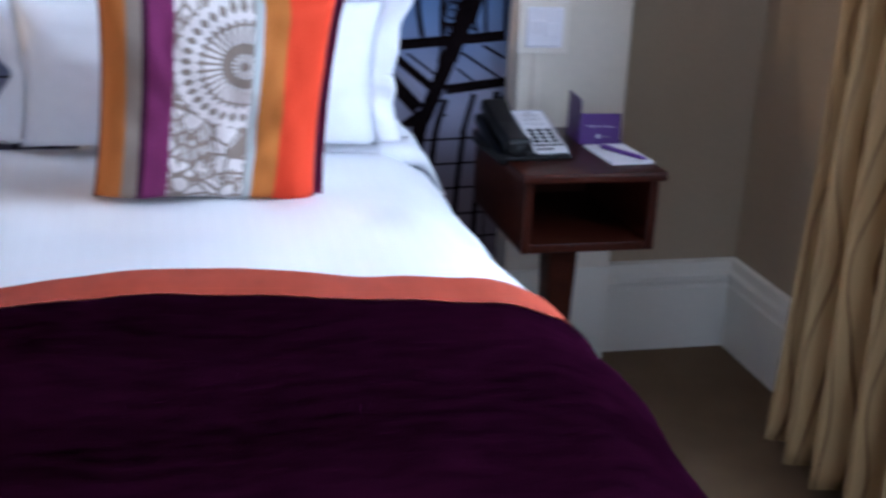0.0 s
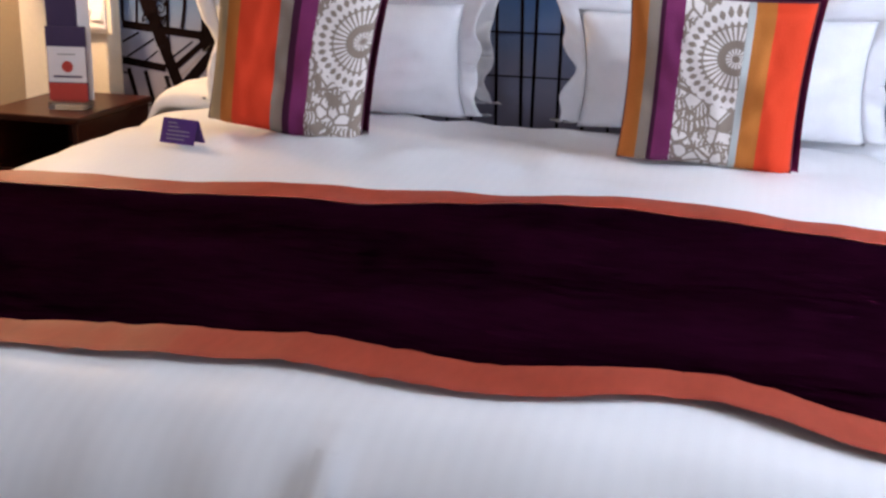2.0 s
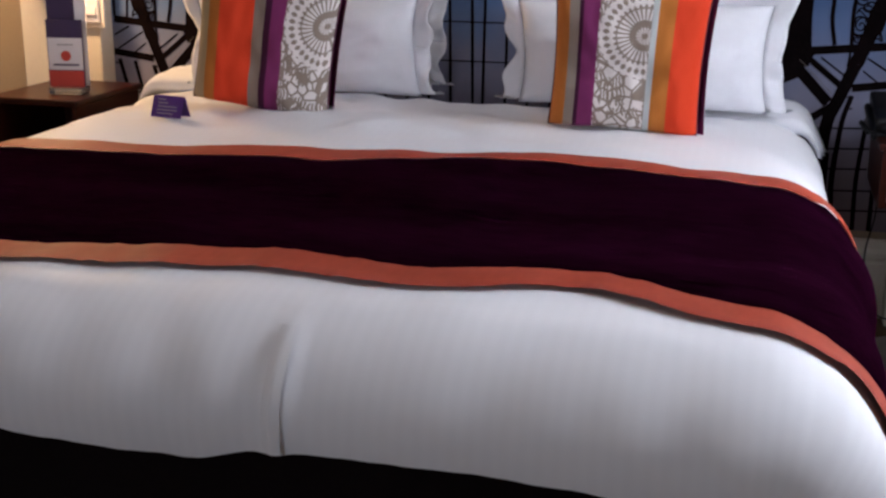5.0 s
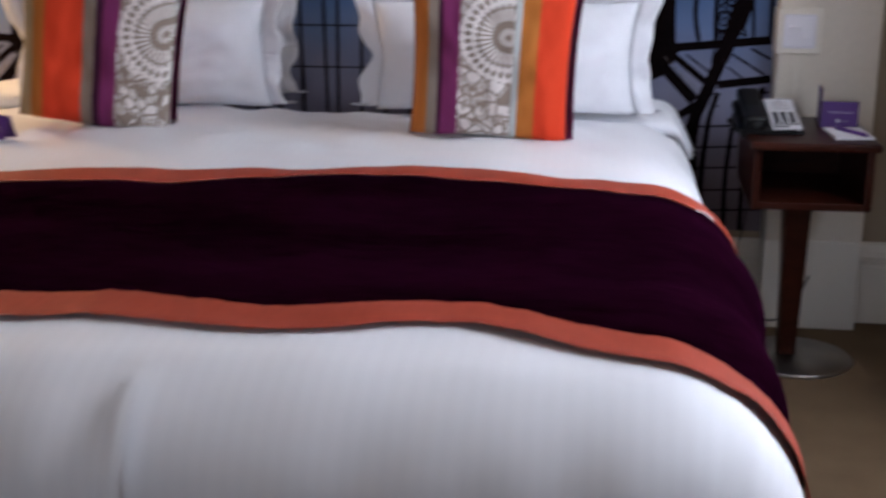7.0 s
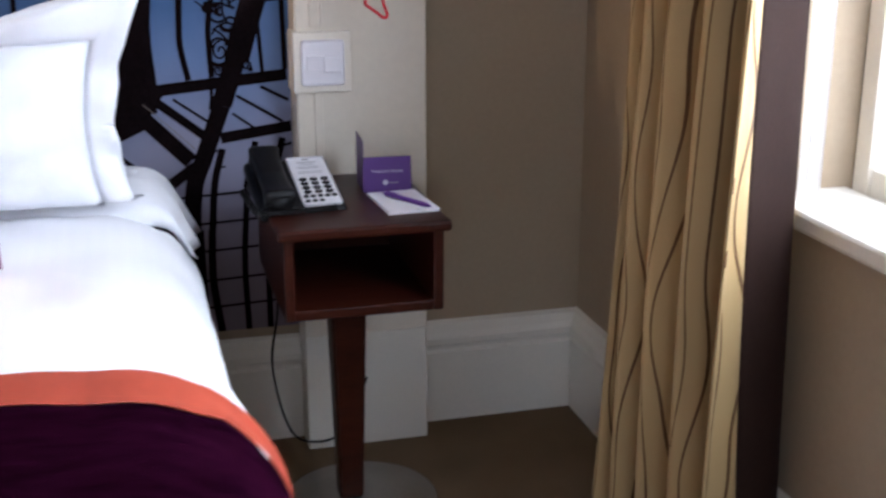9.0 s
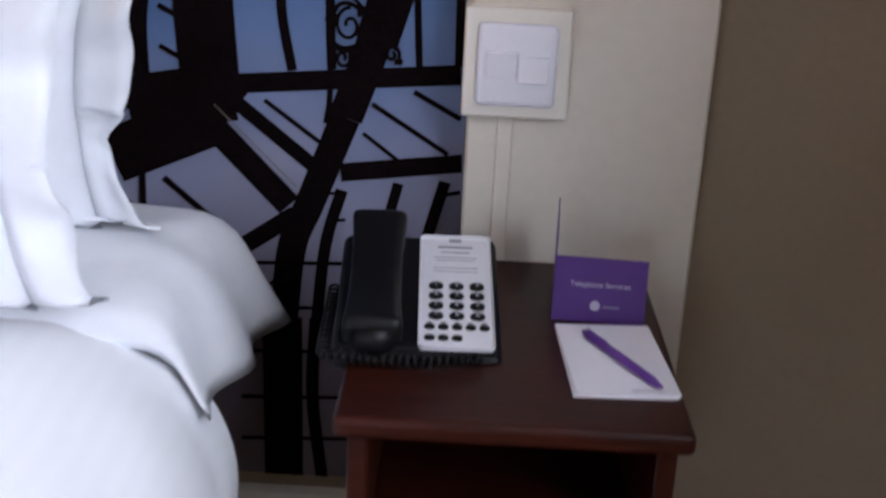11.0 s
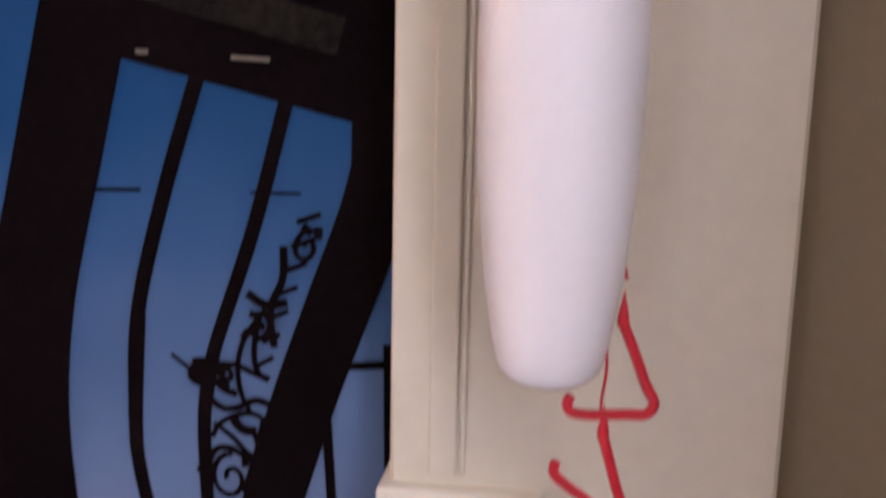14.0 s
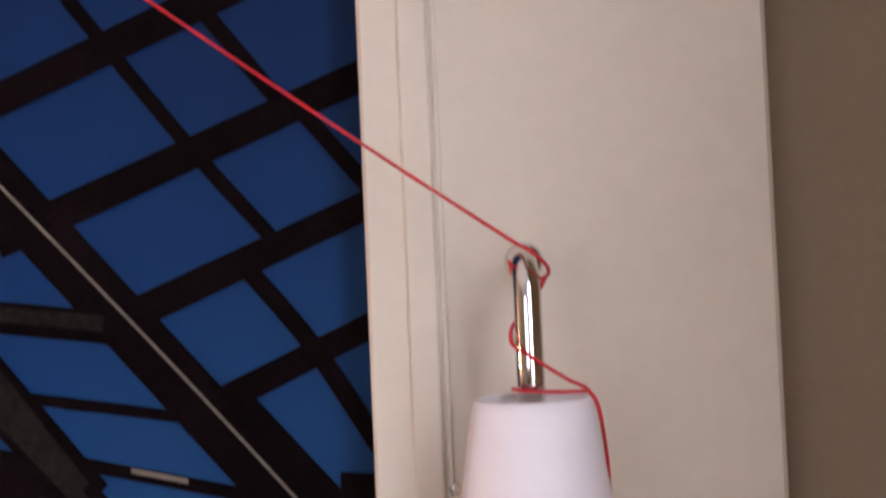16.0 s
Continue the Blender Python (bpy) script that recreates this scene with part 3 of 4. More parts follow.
    for k in range(5):
        bar(0.007, (0.767 - 0.009 * math.cos(k * 0.63), 0.945 - 0.009 * math.sin(k * 0.63)), (0.767 + 0.009 * math.cos(k * 0.63), 0.945 + 0.009 * math.sin(k * 0.63)))
    bar(0.003, (0.745, 0.96), (0.765, 0.945))
    bar(0.006, (0.762, 0.955), (0.775, 0.955), (0.79, 0.94))
    face_room(bm)
    part("ironwork_print", bm, IRON, p)


mural()


# ---- bed ----
BX, BZ = -0.245, 0.643          # middle of the bed, height of its top at the head
HALF, RIM, FOOT = 0.80, 0.165, -2.19
SIDE = 0.19                     # rounding of the long sides; RIM is that of the foot


def drape(u, v, lift=0.0, flare=0.0, tuck=0.0):
    """Cloth over the mattress: u across from the middle, v along from the wall, both measured along the cloth."""
    half = 0.89 if u < 0 else HALF - 0.04 * ease(-1.25, -0.75, v)
    dx, dy = max(0.0, abs(u) - half), max(0.0, FOOT + RIM - v)
    d = math.hypot(dx, dy)
    crown = 0.012 * (1 - min(1, abs(u) / half) ** 2)
    x, y = max(-half, min(half, u)), max(FOOT + RIM, v)
    z = BZ + lift + crown - 0.014 * ease(-0.75, -1.1, v) - 0.030 * ease(-1.25, -1.75, v)
    if d > 0:
        kx, ky = dx / d, dy / d
        r = (0.11 if u < 0 else SIDE) * kx * kx + RIM * ky * ky + lift
        q = math.pi * r / 2
        a = min(d, q)
        out, drop = r * math.sin(a / r), r * (1 - math.cos(a / r))
        if d > q:
            e = d - q
            out += flare * kx * e - tuck * ky * (1 - math.cos(min(e / 0.12, 1.5))) * 0.12
            drop += e * 0.97
        x += math.copysign(out * kx, u)
        y -= out * ky
        z -= drop
    return x + BX, y, z


def duvet():
    bed_cover = tagged(new("duvet"), "white striped cotton duvet tucked over the bed", "duvet")
    side, foot = 0.56, 0.274

    def fn(a, b):
        u = (a * 2 - 1) * (HALF + side)
        hem = 0.036 * ease(0.15, -0.02, u) - 0.015 * ease(-0.2, -0.45, u) + 0.012 * ease(0.75, 0.95, u) + 0.003 * math.sin(u * 11 + 1.0) + 0.002 * noise.noise((u * 25, 0, 2))
        dip = max(0, 1 - abs(u - 0.145) / 0.03)
        v = -0.31 + b * (FOOT + RIM + 0.31 - foot - hem)
        x, y, z = drape(u, v, 0, -0.02, 1.0)
        n1 = noise.noise((u * 2.4, v * 2.4, 0.3)) * 0.013 + noise.noise((u * 7, v * 5, 1.7)) * 0.005
        n1 += 0.004 * abs(noise.noise((u * 5 + v * 3, v * 6 - u * 2, 9))) + 0.010 * ease(-1.0, -0.82, v) * noise.noise((u * 9 + v * 4, v * 7 - u * 3, 5))
        over = max(0, FOOT + RIM - v)
        if over > 0.05:
            k = min(1, (over - 0.05) / 0.15)
            y += -k * (0.006 * noise.noise((u * 9, 0.4, 0)) + 0.003 * math.sin(u * 42 + 3 * noise.noise((u * 3, 1, 0))) + 0.014 * math.sin(min(1, over / foot) * math.pi))
        y += -0.008 * dip * (1 if over > 0.02 else 0)
        if abs(u) > HALF + 0.1:
            x += math.copysign(0.02 * noise.noise((v * 5, u * 2, 4)) + 0.008 * math.sin(v * 17), u)
        head = max(0.0, 1 - b / 0.05)
        return x, y, z + n1 - 0.02 * head ** 2

    bm = sheet(fn, 220, 200, lambda a, b: (a * 2 * (HALF + side), b * 2.3))
    part("cover", bm, LINEN, bed_cover, smooth=True)
    # pleated overlap of the cover at the foot
    def lap(a, b):
        x, y, z = fn((0.130 + 0.03 * a + HALF + side) / 2 / (HALF + side), 0.90 + 0.1 * b)
        return x, y - 0.006 - 0.006 * a, z + 0.004
    part("overlap", sheet(lap, 6, 30, lambda a, b: (1.5 + a * 0.03, b * 0.3)), LINEN, bed_cover, smooth=True)


duvet()

divan = thing("bed", (BX, 0, 0), "double bed with a dark cloth divan base beneath white bedding", "bed")
part("base", box(-0.97, 0.86, -2.11, -0.03, 0.05, 0.46, 0.015), BASE_CLOTH, divan)
part("mattress", box(-0.95, 0.84, -2.07, -0.03, 0.46, 0.575, 0.05, 4), PILLOW_W, divan, "white mattress", smooth=True)
for sx in (-0.75, 0.75):
    for sy in (-2.06, -0.15):
        part("foot", lathe(((0.03, 0), (0.035, 0.01), (0.035, 0.05)), 16, (sx, sy, 0)), BLACK, divan, smooth=True)


def runner():
    r = tagged(new("bed_runner"), "aubergine velvet bed runner with burnt orange satin borders", "bed runner")
    half = HALF + 0.66

    def back(u):
        return -1.135 + 0.06 * min(u, 0) + 0.085 * math.exp(-((u - 0.41) / 0.24) ** 2) + 0.004 * math.sin(u * 9) + 0.02 * ease(0.5, 0.75, u)

    def front(u):
        return -1.970 + 0.10 * min(0, u + 0.15) + 0.055 * math.exp(-((u - 0.54) / 0.13) ** 2) + 0.018 * math.exp(-(u / 0.1) ** 2) + 0.004 * math.sin(u * 17) - 0.045 * ease(0.62, 0.9, u)

    def band(k0, k1, w0, w1, lift, ripple=0.0):
        def fn(a, b):
            u = (a * 2 - 1) * half
            yb, yf = back(u), front(u)
            y0 = yb + (yf - yb) * k0 + w0
            y1 = yb + (yf - yb) * k1 + w1
            v = y0 + (y1 - y0) * b
            x, y, z = drape(u, v, 0.010 + lift, 0.0)
            n1 = noise.noise((u * 2.4, v * 2.4, 0.3)) * 0.013 + noise.noise((u * 7, v * 5, 1.7)) * 0.005
            n2 = noise.noise((u * 3.5, v * 10, 6)) * 0.007 + noise.noise((u * 12, v * 5, 3)) * 0.0025 + ripple * noise.noise((u * 38, v * 3, 8))
            if abs(u) > HALF + 0.1:
                x += math.copysign(0.005 + 0.02 * noise.noise((v * 5, u * 2, 4)) + 0.008 * math.sin(v * 17), u)
            return x, y, z + n1 + n2
        return fn

    part("border", sheet(band(0, 0, 0, -0.098, 0.002), 160, 6), ORANGE, r, "burnt orange satin border", smooth=True)
    part("centre", sheet(band(0, 1, -0.096, 0.086, 0.0), 160, 60), VELVET, r, "aubergine velvet centre", smooth=True)
    part("border", sheet(band(1, 1, 0.088, 0, 0.002, 0.003), 160, 8), ORANGE, r, "burnt orange satin border", smooth=True)


runner()


def puff(w, h, t, power=0.42, pinch=0.06, seed=0, crease=0.012, square=4):
    """Stuffed square: front grid function; returns fn(u, v, side) with side +1 front, -1 back."""
    def fn(a, b, side):
        s, q = a * 2 - 1, b * 2 - 1
        edge = max(0.0, (1 - abs(s) ** square) * (1 - abs(q) ** square)) ** power
        px = s * w / 2 * (1 - pinch * (1 - q * q) * abs(s))
        pz = q * h / 2 * (1 - pinch * (1 - s * s) * abs(q))
        wr = crease * noise.noise((s * 2.2 + seed, q * 2.2, seed)) * edge + crease * 0.5 * noise.noise((s * 6 + seed, q * 4, side)) * edge
        return px, -side * (t / 2 * edge + wr), pz + h / 2
    return fn


def pillow(at, w, h, t, lean, rz, seed):
    """Oxford pillow: stuffed middle and a loose wavy flange."""
    p = thing("pillow", at, "white cotton oxford pillow propped upright against the wall", "pillow", "pillows on the bed", rz, lean)
    fn = puff(w, h, t * 1.15, power=0.6, seed=seed, crease=0.028, square=2.2)
    bm = bmesh.new()
    for side in (1, -1):
        sheet(lambda a, b: fn(a, b, side), 40, 30, bm=bm)
    bmesh.ops.remove_doubles(bm, verts=bm.verts, dist=0.0005)
    bmesh.ops.recalc_face_normals(bm, faces=bm.faces)
    part("stuffed_body", bm, PILLOW_W, p, smooth=True)

    def flange(a, b):
        ang = a * 2 * math.pi
        c, s = math.cos(ang), math.sin(ang)
        k = 1 / max(abs(c), abs(s))
        i = fn(max(0, min(1, (c * k + 1) / 2)), max(0, min(1, (s * k + 1) / 2)), 1)
        corner = min(abs(c), abs(s)) * k
        wide = (0.046 + 0.055 * corner ** 4) * (1 + 1.1 * noise.noise((c * 2.6 + seed, s * 2.6, seed)) * (1 - corner))
        if s * k < -0.9:
            wide *= 0.35
        wave = 0.03 * noise.noise((c * 2.2, s * 2.2 + seed, 3)) + 0.02 * noise.noise((c * 6, s * 6 + seed, 1))
        e = b * wide
        return i[0] + c * k / max(1, k * 0.8) * e - 0.0, wave * b + 0.03 * noise.noise((a * 6, b, seed)) * b, max(0.012, i[2] + s * k / max(1, k * 0.8) * e)

    bm = sheet(flange, 160, 4)
    bmesh.ops.remove_doubles(bm, verts=bm.verts, dist=0.0005)
    ob = part("flange", bm, PILLOW_W, p, smooth=True)
    m = ob.modifiers.new("cloth", "SOLIDIFY")
    m.thickness = 0.004
    return p


def flat_pillow(cx, z0, sgn, seed):
    """Pillow lying flat under the upright ones, its open end drooping over the mattress edge."""
    p = thing("pillow", (cx, -0.205, z0), "white cotton pillow lying flat, its end hanging over the edge", "pillow", "pillows on the bed")
    bm = bmesh.new()
    for side in (1, -1):
        def fn(a, b):
            s, q = a * 2 - 1, b * 2 - 1
            edge = max(0.0, (1 - s ** 6) * (1 - q ** 4)) ** 0.4
            k = 0.5 + 0.5 * q
            along = s * sgn * (0.435 if s * sgn > 0 else 0.37)
            e = max(0.0, along - 0.265) * (0.72 + 0.28 * k)
            flap = e / 0.17
            turn = min(e / 0.06, 1.1)
            out = 0.06 * math.sin(turn) + max(0.0, e - 0.066) * 0.454
            drop = 0.06 * (1 - math.cos(turn)) + max(0.0, e - 0.066) * 0.891
            z = side * 0.032 * edge * (1 - 0.75 * flap) + 0.033 + 0.01 * noise.noise((s * 3 + seed, q * 3, 0)) * edge
            wave = 0.012 * flap * math.sin(q * 6 + seed)
            return sgn * (min(along, 0.265) + out + wave), q * 0.17 * (1 - 0.05 * (1 - s * s)), z - drop
        sheet(fn, 44, 28, bm=bm)
    bmesh.ops.remove_doubles(bm, verts=bm.verts, dist=0.0005)
    bmesh.ops.recalc_face_normals(bm, faces=bm.faces)
    part("pillow_case", bm, PILLOW_W, p, smooth=True)


flat_pillow(0.352, 0.592, 1, 2.0)
flat_pillow(-0.96, 0.622, -1, 5.0)
pillow((0.225, -0.17, 0.655), 0.64, 0.27, 0.18, 2, 0, 1.3)
pillow((0.217, -0.38, 0.655), 0.67, 0.29, 0.20, 8, -2, 5.1)
pillow((-0.74, -0.17, 0.655), 0.64, 0.27, 0.18, 2, 0, 3.1)
pillow((-0.725, -0.38, 0.655), 0.66, 0.29, 0.20, 8, 2, 7.7)


def cushion(at, w, h, t, lean, rz, front, seed, spin=0.0, label=""):
    c = thing("cushion", at, label, "cushion", "cushions on the bed", rz, lean)
    c.matrix_world = c.matrix_world @ pose(0, 0, 0, 0, spin, 0)
    fn = puff(w, h, t, pinch=0.05, power=0.36, seed=seed, crease=0.012)
    part("front_panel", sheet(lambda a, b: fn(a, b, 1), 40, 40), front, c, smooth=True)
    part("back_panel", sheet(lambda a, b: tuple(q * k + o for q, k, o in zip(fn(1 - a, b, -1), (1.02, 1.12, 1.025), (0.013, 0.004, 0.003))), 30, 30), PURPLE_BACK, c, "plum cloth back", smooth=True)
    edge = []
    for k in range(4):
        for i in range(20):
            q = i / 20
            a, b = ((q, 0), (1, q), (1 - q, 1), (0, 1 - q))[k]
            edge.append(fn(a, b, 1))
    edge.append(edge[0])
    part("piping", tube(edge, 0.0026, 6), PIPING, c, "dark piped edge", smooth=True)
    return c


cushion((0.207, -0.70, 0.652), 0.362, 0.37, 0.13, 13, 3, PRINT_R, 2.0, 3, "amber, plum, taupe and red striped cushion with flower print")
cushion((-0.752, -0.69, 0.652), 0.365, 0.405, 0.13, 13, 6, PRINT_L, 6.0, 11, "gold, red, plum and taupe striped cushion with flower print")


def tent_card(at, w, h, rz, label, spread=0.05):
    c = thing("tent_card", at, label, "card", "", rz)
    for s, m_, nm in ((-1, CARD, "front_leaf"), (1, CARD, "back_leaf")):
        bm = box(-w / 2, w / 2, -0.0005, 0.0005, 0, h)
        ob = part(nm, bm, m_, c)
        ob.matrix_local = pose(0, s * spread / 2, 0, s * math.degrees(math.atan2(spread / 2, h)), 0, 0)
    return c


# small folded notice on the bed, with lines of unreadable print
notice = tent_card((-0.925, -0.862, 0.653), 0.096, 0.056, -12, "small violet folded notice card standing on the duvet", 0.04)
front = [o for o in notice.children if o.name.startswith("front_leaf")][0]
for i, (w, x) in enumerate(((0.025, -0.02), (0.03, -0.015), (0.06, 0.0), (0.064, 0.0), (0.05, -0.005))):
    part("print_line", box(x - w / 2, x + w / 2, -0.0012, -0.0006, 0.045 - i * 0.009, 0.0475 - i * 0.009), PRINT, front)


# ---- bedside tables ----
def bedside_table(at, label):
    """Open box on one tapered leg with a round steel foot plate."""
    t = thing("bedside_table", at, label, "bedside table", "bedside tables")
    w, d, top, low = 0.312, 0.402, 0.611, 0.44
    part("tabletop", box(-w / 2, w / 2, -d, 0, top - 0.02, top, 0.006, 3), WOOD, t)
    part("side_panel", box(-w / 2 + 0.012, -w / 2 + 0.03, -d + 0.015, -0.004, low, top - 0.02, 0.002, 1), WOOD, t)
    part("side_panel", box(w / 2 - 0.03, w / 2 - 0.012, -d + 0.015, -0.004, low, top - 0.02, 0.002, 1), WOOD, t)
    part("shelf", box(-w / 2 + 0.03, w / 2 - 0.03, -d + 0.017, -0.004, low, low + 0.018, 0.002, 1), WOOD, t)
    part("back_panel", box(-w / 2 + 0.03, w / 2 - 0.03, -0.016, -0.004, low + 0.018, top - 0.02), WOOD, t)
    bm = box(-0.034, 0.034, -0.034, 0.034, 0.012, low, 0.0)
    for v in bm.verts:
        if v.co.z < 0.1:
            v.co.x *= 0.68
            v.co.y *= 0.68
    e = [q for q in bm.edges]
    bmesh.ops.bevel(bm, geom=e, offset=0.004, segments=2, affect="EDGES")
    bmesh.ops.translate(bm, verts=bm.verts, vec=(-0.01, -0.24, 0))
    part("leg", bm, WOOD, t)
    part("foot_plate", lathe(((0.15, 0), (0.152, 0.004), (0.148, 0.009), (0.05, 0.011), (0.0, 0.011)), 48, (0.01, -0.25, 0.0)), STEEL, t, "round brushed steel foot plate", smooth=True)
    return t


bedside_table((0.986, -0.078, 0), "dark mahogany bedside table with an open shelf on one leg")
bedside_table((-1.585, -0.078, 0), "dark mahogany bedside table beside the bed")
TOP = 0.611


def telephone():
    p = thing("telephone", (0.901, -0.255, TOP), "black hotel telephone with a silver keypad plate on the bedside table", "telephone", "", 2.5)
    tilt = 15.5
    m = pose(0, 0, 0.012, tilt, 0, 0)

    def put(name, bm, material, parent=p, label="", smooth=False):
        ob = part(name, bm, material, parent, label, smooth)
        ob.matrix_local = m
        return ob

    base = bmesh.new()
    box(-0.09, 0.072, -0.108, 0.092, 0.0, 0.024, 0.010, 3, bm=base)
    put("base", base, BLACK, smooth=False)
    part("foot", box(-0.084, 0.066, -0.10, 0.09, 0.0, 0.012, 0.003), BLACK, p)
    part("foot", box(-0.072, 0.066, 0.02, 0.09, 0.010, 0.036, 0.003), BLACK, p)
    # handset: two cups and a waisted grip
    hs = bmesh.new()
    def grip(a, b):
        y = -0.104 + 0.192 * b
        k = abs(b - 0.5) * 2
        hw = 0.0255 + 0.004 * k ** 3
        zt = 0.047 - 0.006 * (1 - k * k) + 0.004 * k
        ang = a * 2 * math.pi
        c, s = math.cos(ang), math.sin(ang)
        ex = abs(c) ** 0.35 * math.copysign(1, c)
        ez = abs(s) ** 0.5 * math.copysign(1, s)
        e = min(1, min(b, 1 - b) / 0.04) ** 0.5
        return -0.052 + hw * ex * (0.8 + 0.2 * e), y, zt + 0.012 * ez * e - (0.014 * k ** 6 if s < 0 else 0)
    sheet(grip, 24, 40, bm=hs)
    bmesh.ops.remove_doubles(hs, verts=hs.verts, dist=0.0003)
    bmesh.ops.holes_fill(hs, edges=hs.edges)
    bmesh.ops.recalc_face_normals(hs, faces=hs.faces)
    hand = put("handset", hs, BLACK, label="black handset", smooth=True)
    for y in (-0.08, 0.065):
        part("cup", lathe(((0.026, 0.022), (0.028, 0.03), (0.026, 0.048)), 24, (-0.052, y, 0)), BLACK, hand, smooth=True)
    plate = put("keypad_plate", box(-0.009, 0.065, -0.098, 0.084, 0.0235, 0.0265, 0.006, 3), FACE, label="silver white keypad plate")
    shown = iter("123456789*0#")
    key = None
    for r in range(4):
        for c in range(3):
            x, y = 0.008 + c * 0.0205, -0.002 - r * 0.0158
            k = part("key", lathe(((0.0074, 0), (0.0074, 0.0018), (0.0066, 0.003), (0.0, 0.0033)), 20), BLACK, plate, smooth=True)
            k.matrix_local = pose(x, y, 0.0265) @ Matrix.Diagonal((1, 0.72, 1, 1))
            text(next(shown), 0.007, pose(x, y, 0.0300), INK, plate, "key_number")
    for r, cs in ((0, 5), (1, 3)):
        for c in range(cs):
            k = part("key", lathe(((0.0052, 0), (0.0052, 0.0016), (0.0046, 0.0026), (0.0, 0.0028)), 16), BLACK, plate, smooth=True)
            k.matrix_local = pose(0.002 + c * 0.0133, -0.066 - r * 0.0165, 0.0265) @ Matrix.Diagonal((1, 0.72, 1, 1))
    for w, y, h in ((0.013, 0.078, 0.006), (0.036, 0.066, 0.003), (0.03, 0.057, 0.0015), (0.044, 0.048, 0.001), (0.04, 0.043, 0.001), (0.046, 0.03, 0.0008), (0.046, 0.024, 0.0008)):
        part("print_line", box(0.028 - w / 2, 0.028 + w / 2, y - h / 2, y + h / 2, 0.0264, 0.0269), PRINT, plate)
    for c in range(5):
        part("print_line", box(-0.0005 + c * 0.0133, 0.0045 + c * 0.0133, -0.0605, -0.0575, 0.0264, 0.0269), PRINT, plate)
    # coiled cord lying along the front and side
    pts = []
    for i in range(420):
        s = i / 419
        a = s * 2 * math.pi * 34
        if s < 0.4:
            cx, cy = -0.098, 0.05 - 0.155 * s / 0.4
        else:
            q = (s - 0.4) / 0.6
            cx, cy = -0.098 + 0.15 * q, -0.108 - 0.014 * math.sin(q * 3.1)
        along = (0, 1) if s < 0.4 else (1, 0)
        pts.append((cx + along[1] * 0.005 * math.cos(a), cy + along[0] * 0.005 * math.cos(a) - 0.004, 0.0085 + 0.005 * math.sin(a)))
    part("coiled_cord", tube(pts, 0.0016, 6), BLACK, p, "coiled black cord", smooth=True)


telephone()

card = thing("telephone_card", (1.077, -0.236, TOP), "violet folded telephone services card standing on the bedside table", "card", "", -4)
leaf = part("front_leaf", box(-0.047, 0.047, -0.0005, 0.0005, 0, 0.068), CARD, card)
leaf.matrix_local = pose(0, -0.012, 0, -8, 0, 0)
text("Telephone Services", 0.0078, pose(0.0, -0.0012, 0.04, 90, 0, 0), INK, leaf)
part("emblem", lathe(((0.0045, -0.0002), (0.0052, 0), (0.0052, 0.0003)), 20, (0, 0, 0)), INK, leaf).matrix_local = pose(-0.004, -0.0008, 0.018, 90, 0, 0)
part("print_line", box(0.004, 0.021, -0.0012, -0.0006, 0.0165, 0.018), PRINT, leaf)
leaf2 = part("back_leaf", box(0, 0.10, -0.0005, 0.0005, 0, 0.10), CARD, card)
leaf2.matrix_local = pose(-0.047, -0.012, 0, 0, 0, 90)

pad = thing("notepad", (1.083, -0.338, TOP), "white paper notepad with faint print on the bedside table", "notepad", "", 4)
for i in range(4):
    s = part("sheet", box(-0.0475, 0.0475, -0.077, 0.077, i * 0.0012, i * 0.0012 + 0.0009), PAPER, pad)
    s.matrix_local = pose(0.0006 * i, -0.0004 * i, 0, 0, 0, (i - 2) * 0.4)
for i, w in enumerate((0.03, 0.022)):
    part("print_line", box(0.005, 0.005 + w, -0.072 + i * 0.004, -0.0712 + i * 0.004, 0.0044, 0.0047), PRINT, pad)
pen = thing("pen", (1.089, -0.350, TOP + 0.0095), "violet plastic ballpoint pen lying on the notepad", "pen", "", -62)
barrel = lathe(((0.0012, -0.066), (0.0022, -0.063), (0.0045, -0.05), (0.0046, 0.02), (0.0048, 0.056), (0.003, 0.06), (0.0018, 0.066), (0.0, 0.066)), 16)
bmesh.ops.rotate(barrel, verts=barrel.verts, matrix=Matrix.Rotation(radians(90), 3, "Y"))
bmesh.ops.rotate(barrel, verts=barrel.verts, matrix=Matrix.Rotation(radians(180), 3, "Z"))
part("barrel", barrel, PEN, pen, smooth=True)
part("clip", box(-0.06, -0.025, -0.0012, 0.0012, 0.0045, 0.006, 0.0005, 1), PEN, pen)


def light_switch(at, label, group="light switches"):
    s = thing("light_switch", at, label, "light switch", group)
    part("back_box", box(-0.059, 0.057, -0.014, 0.06 if at[0] > 0 else 0.0, -0.06, 0.06, 0.003), SWITCH_BOX, s, "ivory surface box")
    part("plate", box(-0.044, 0.042, -0.022, -0.014, -0.045, 0.045, 0.006, 3), SWITCH, s)
    for x, z, tilt in ((-0.017, 0.001, 9), (0.017, -0.004, -7)):
        r = part("rocker", box(-0.0165, 0.0165, -0.004, 0.004, -0.0145, 0.0145, 0.0012, 2), SWITCH, s)
        r.matrix_local = pose(x, -0.0225, z, tilt, 0, 0)
    return s


light_switch((0.983, -0.078, 0.842), "white double rocker switch on an ivory pilaster box")
light_switch((-1.60, -0.078, 0.845), "white double rocker switch on an ivory pilaster box")


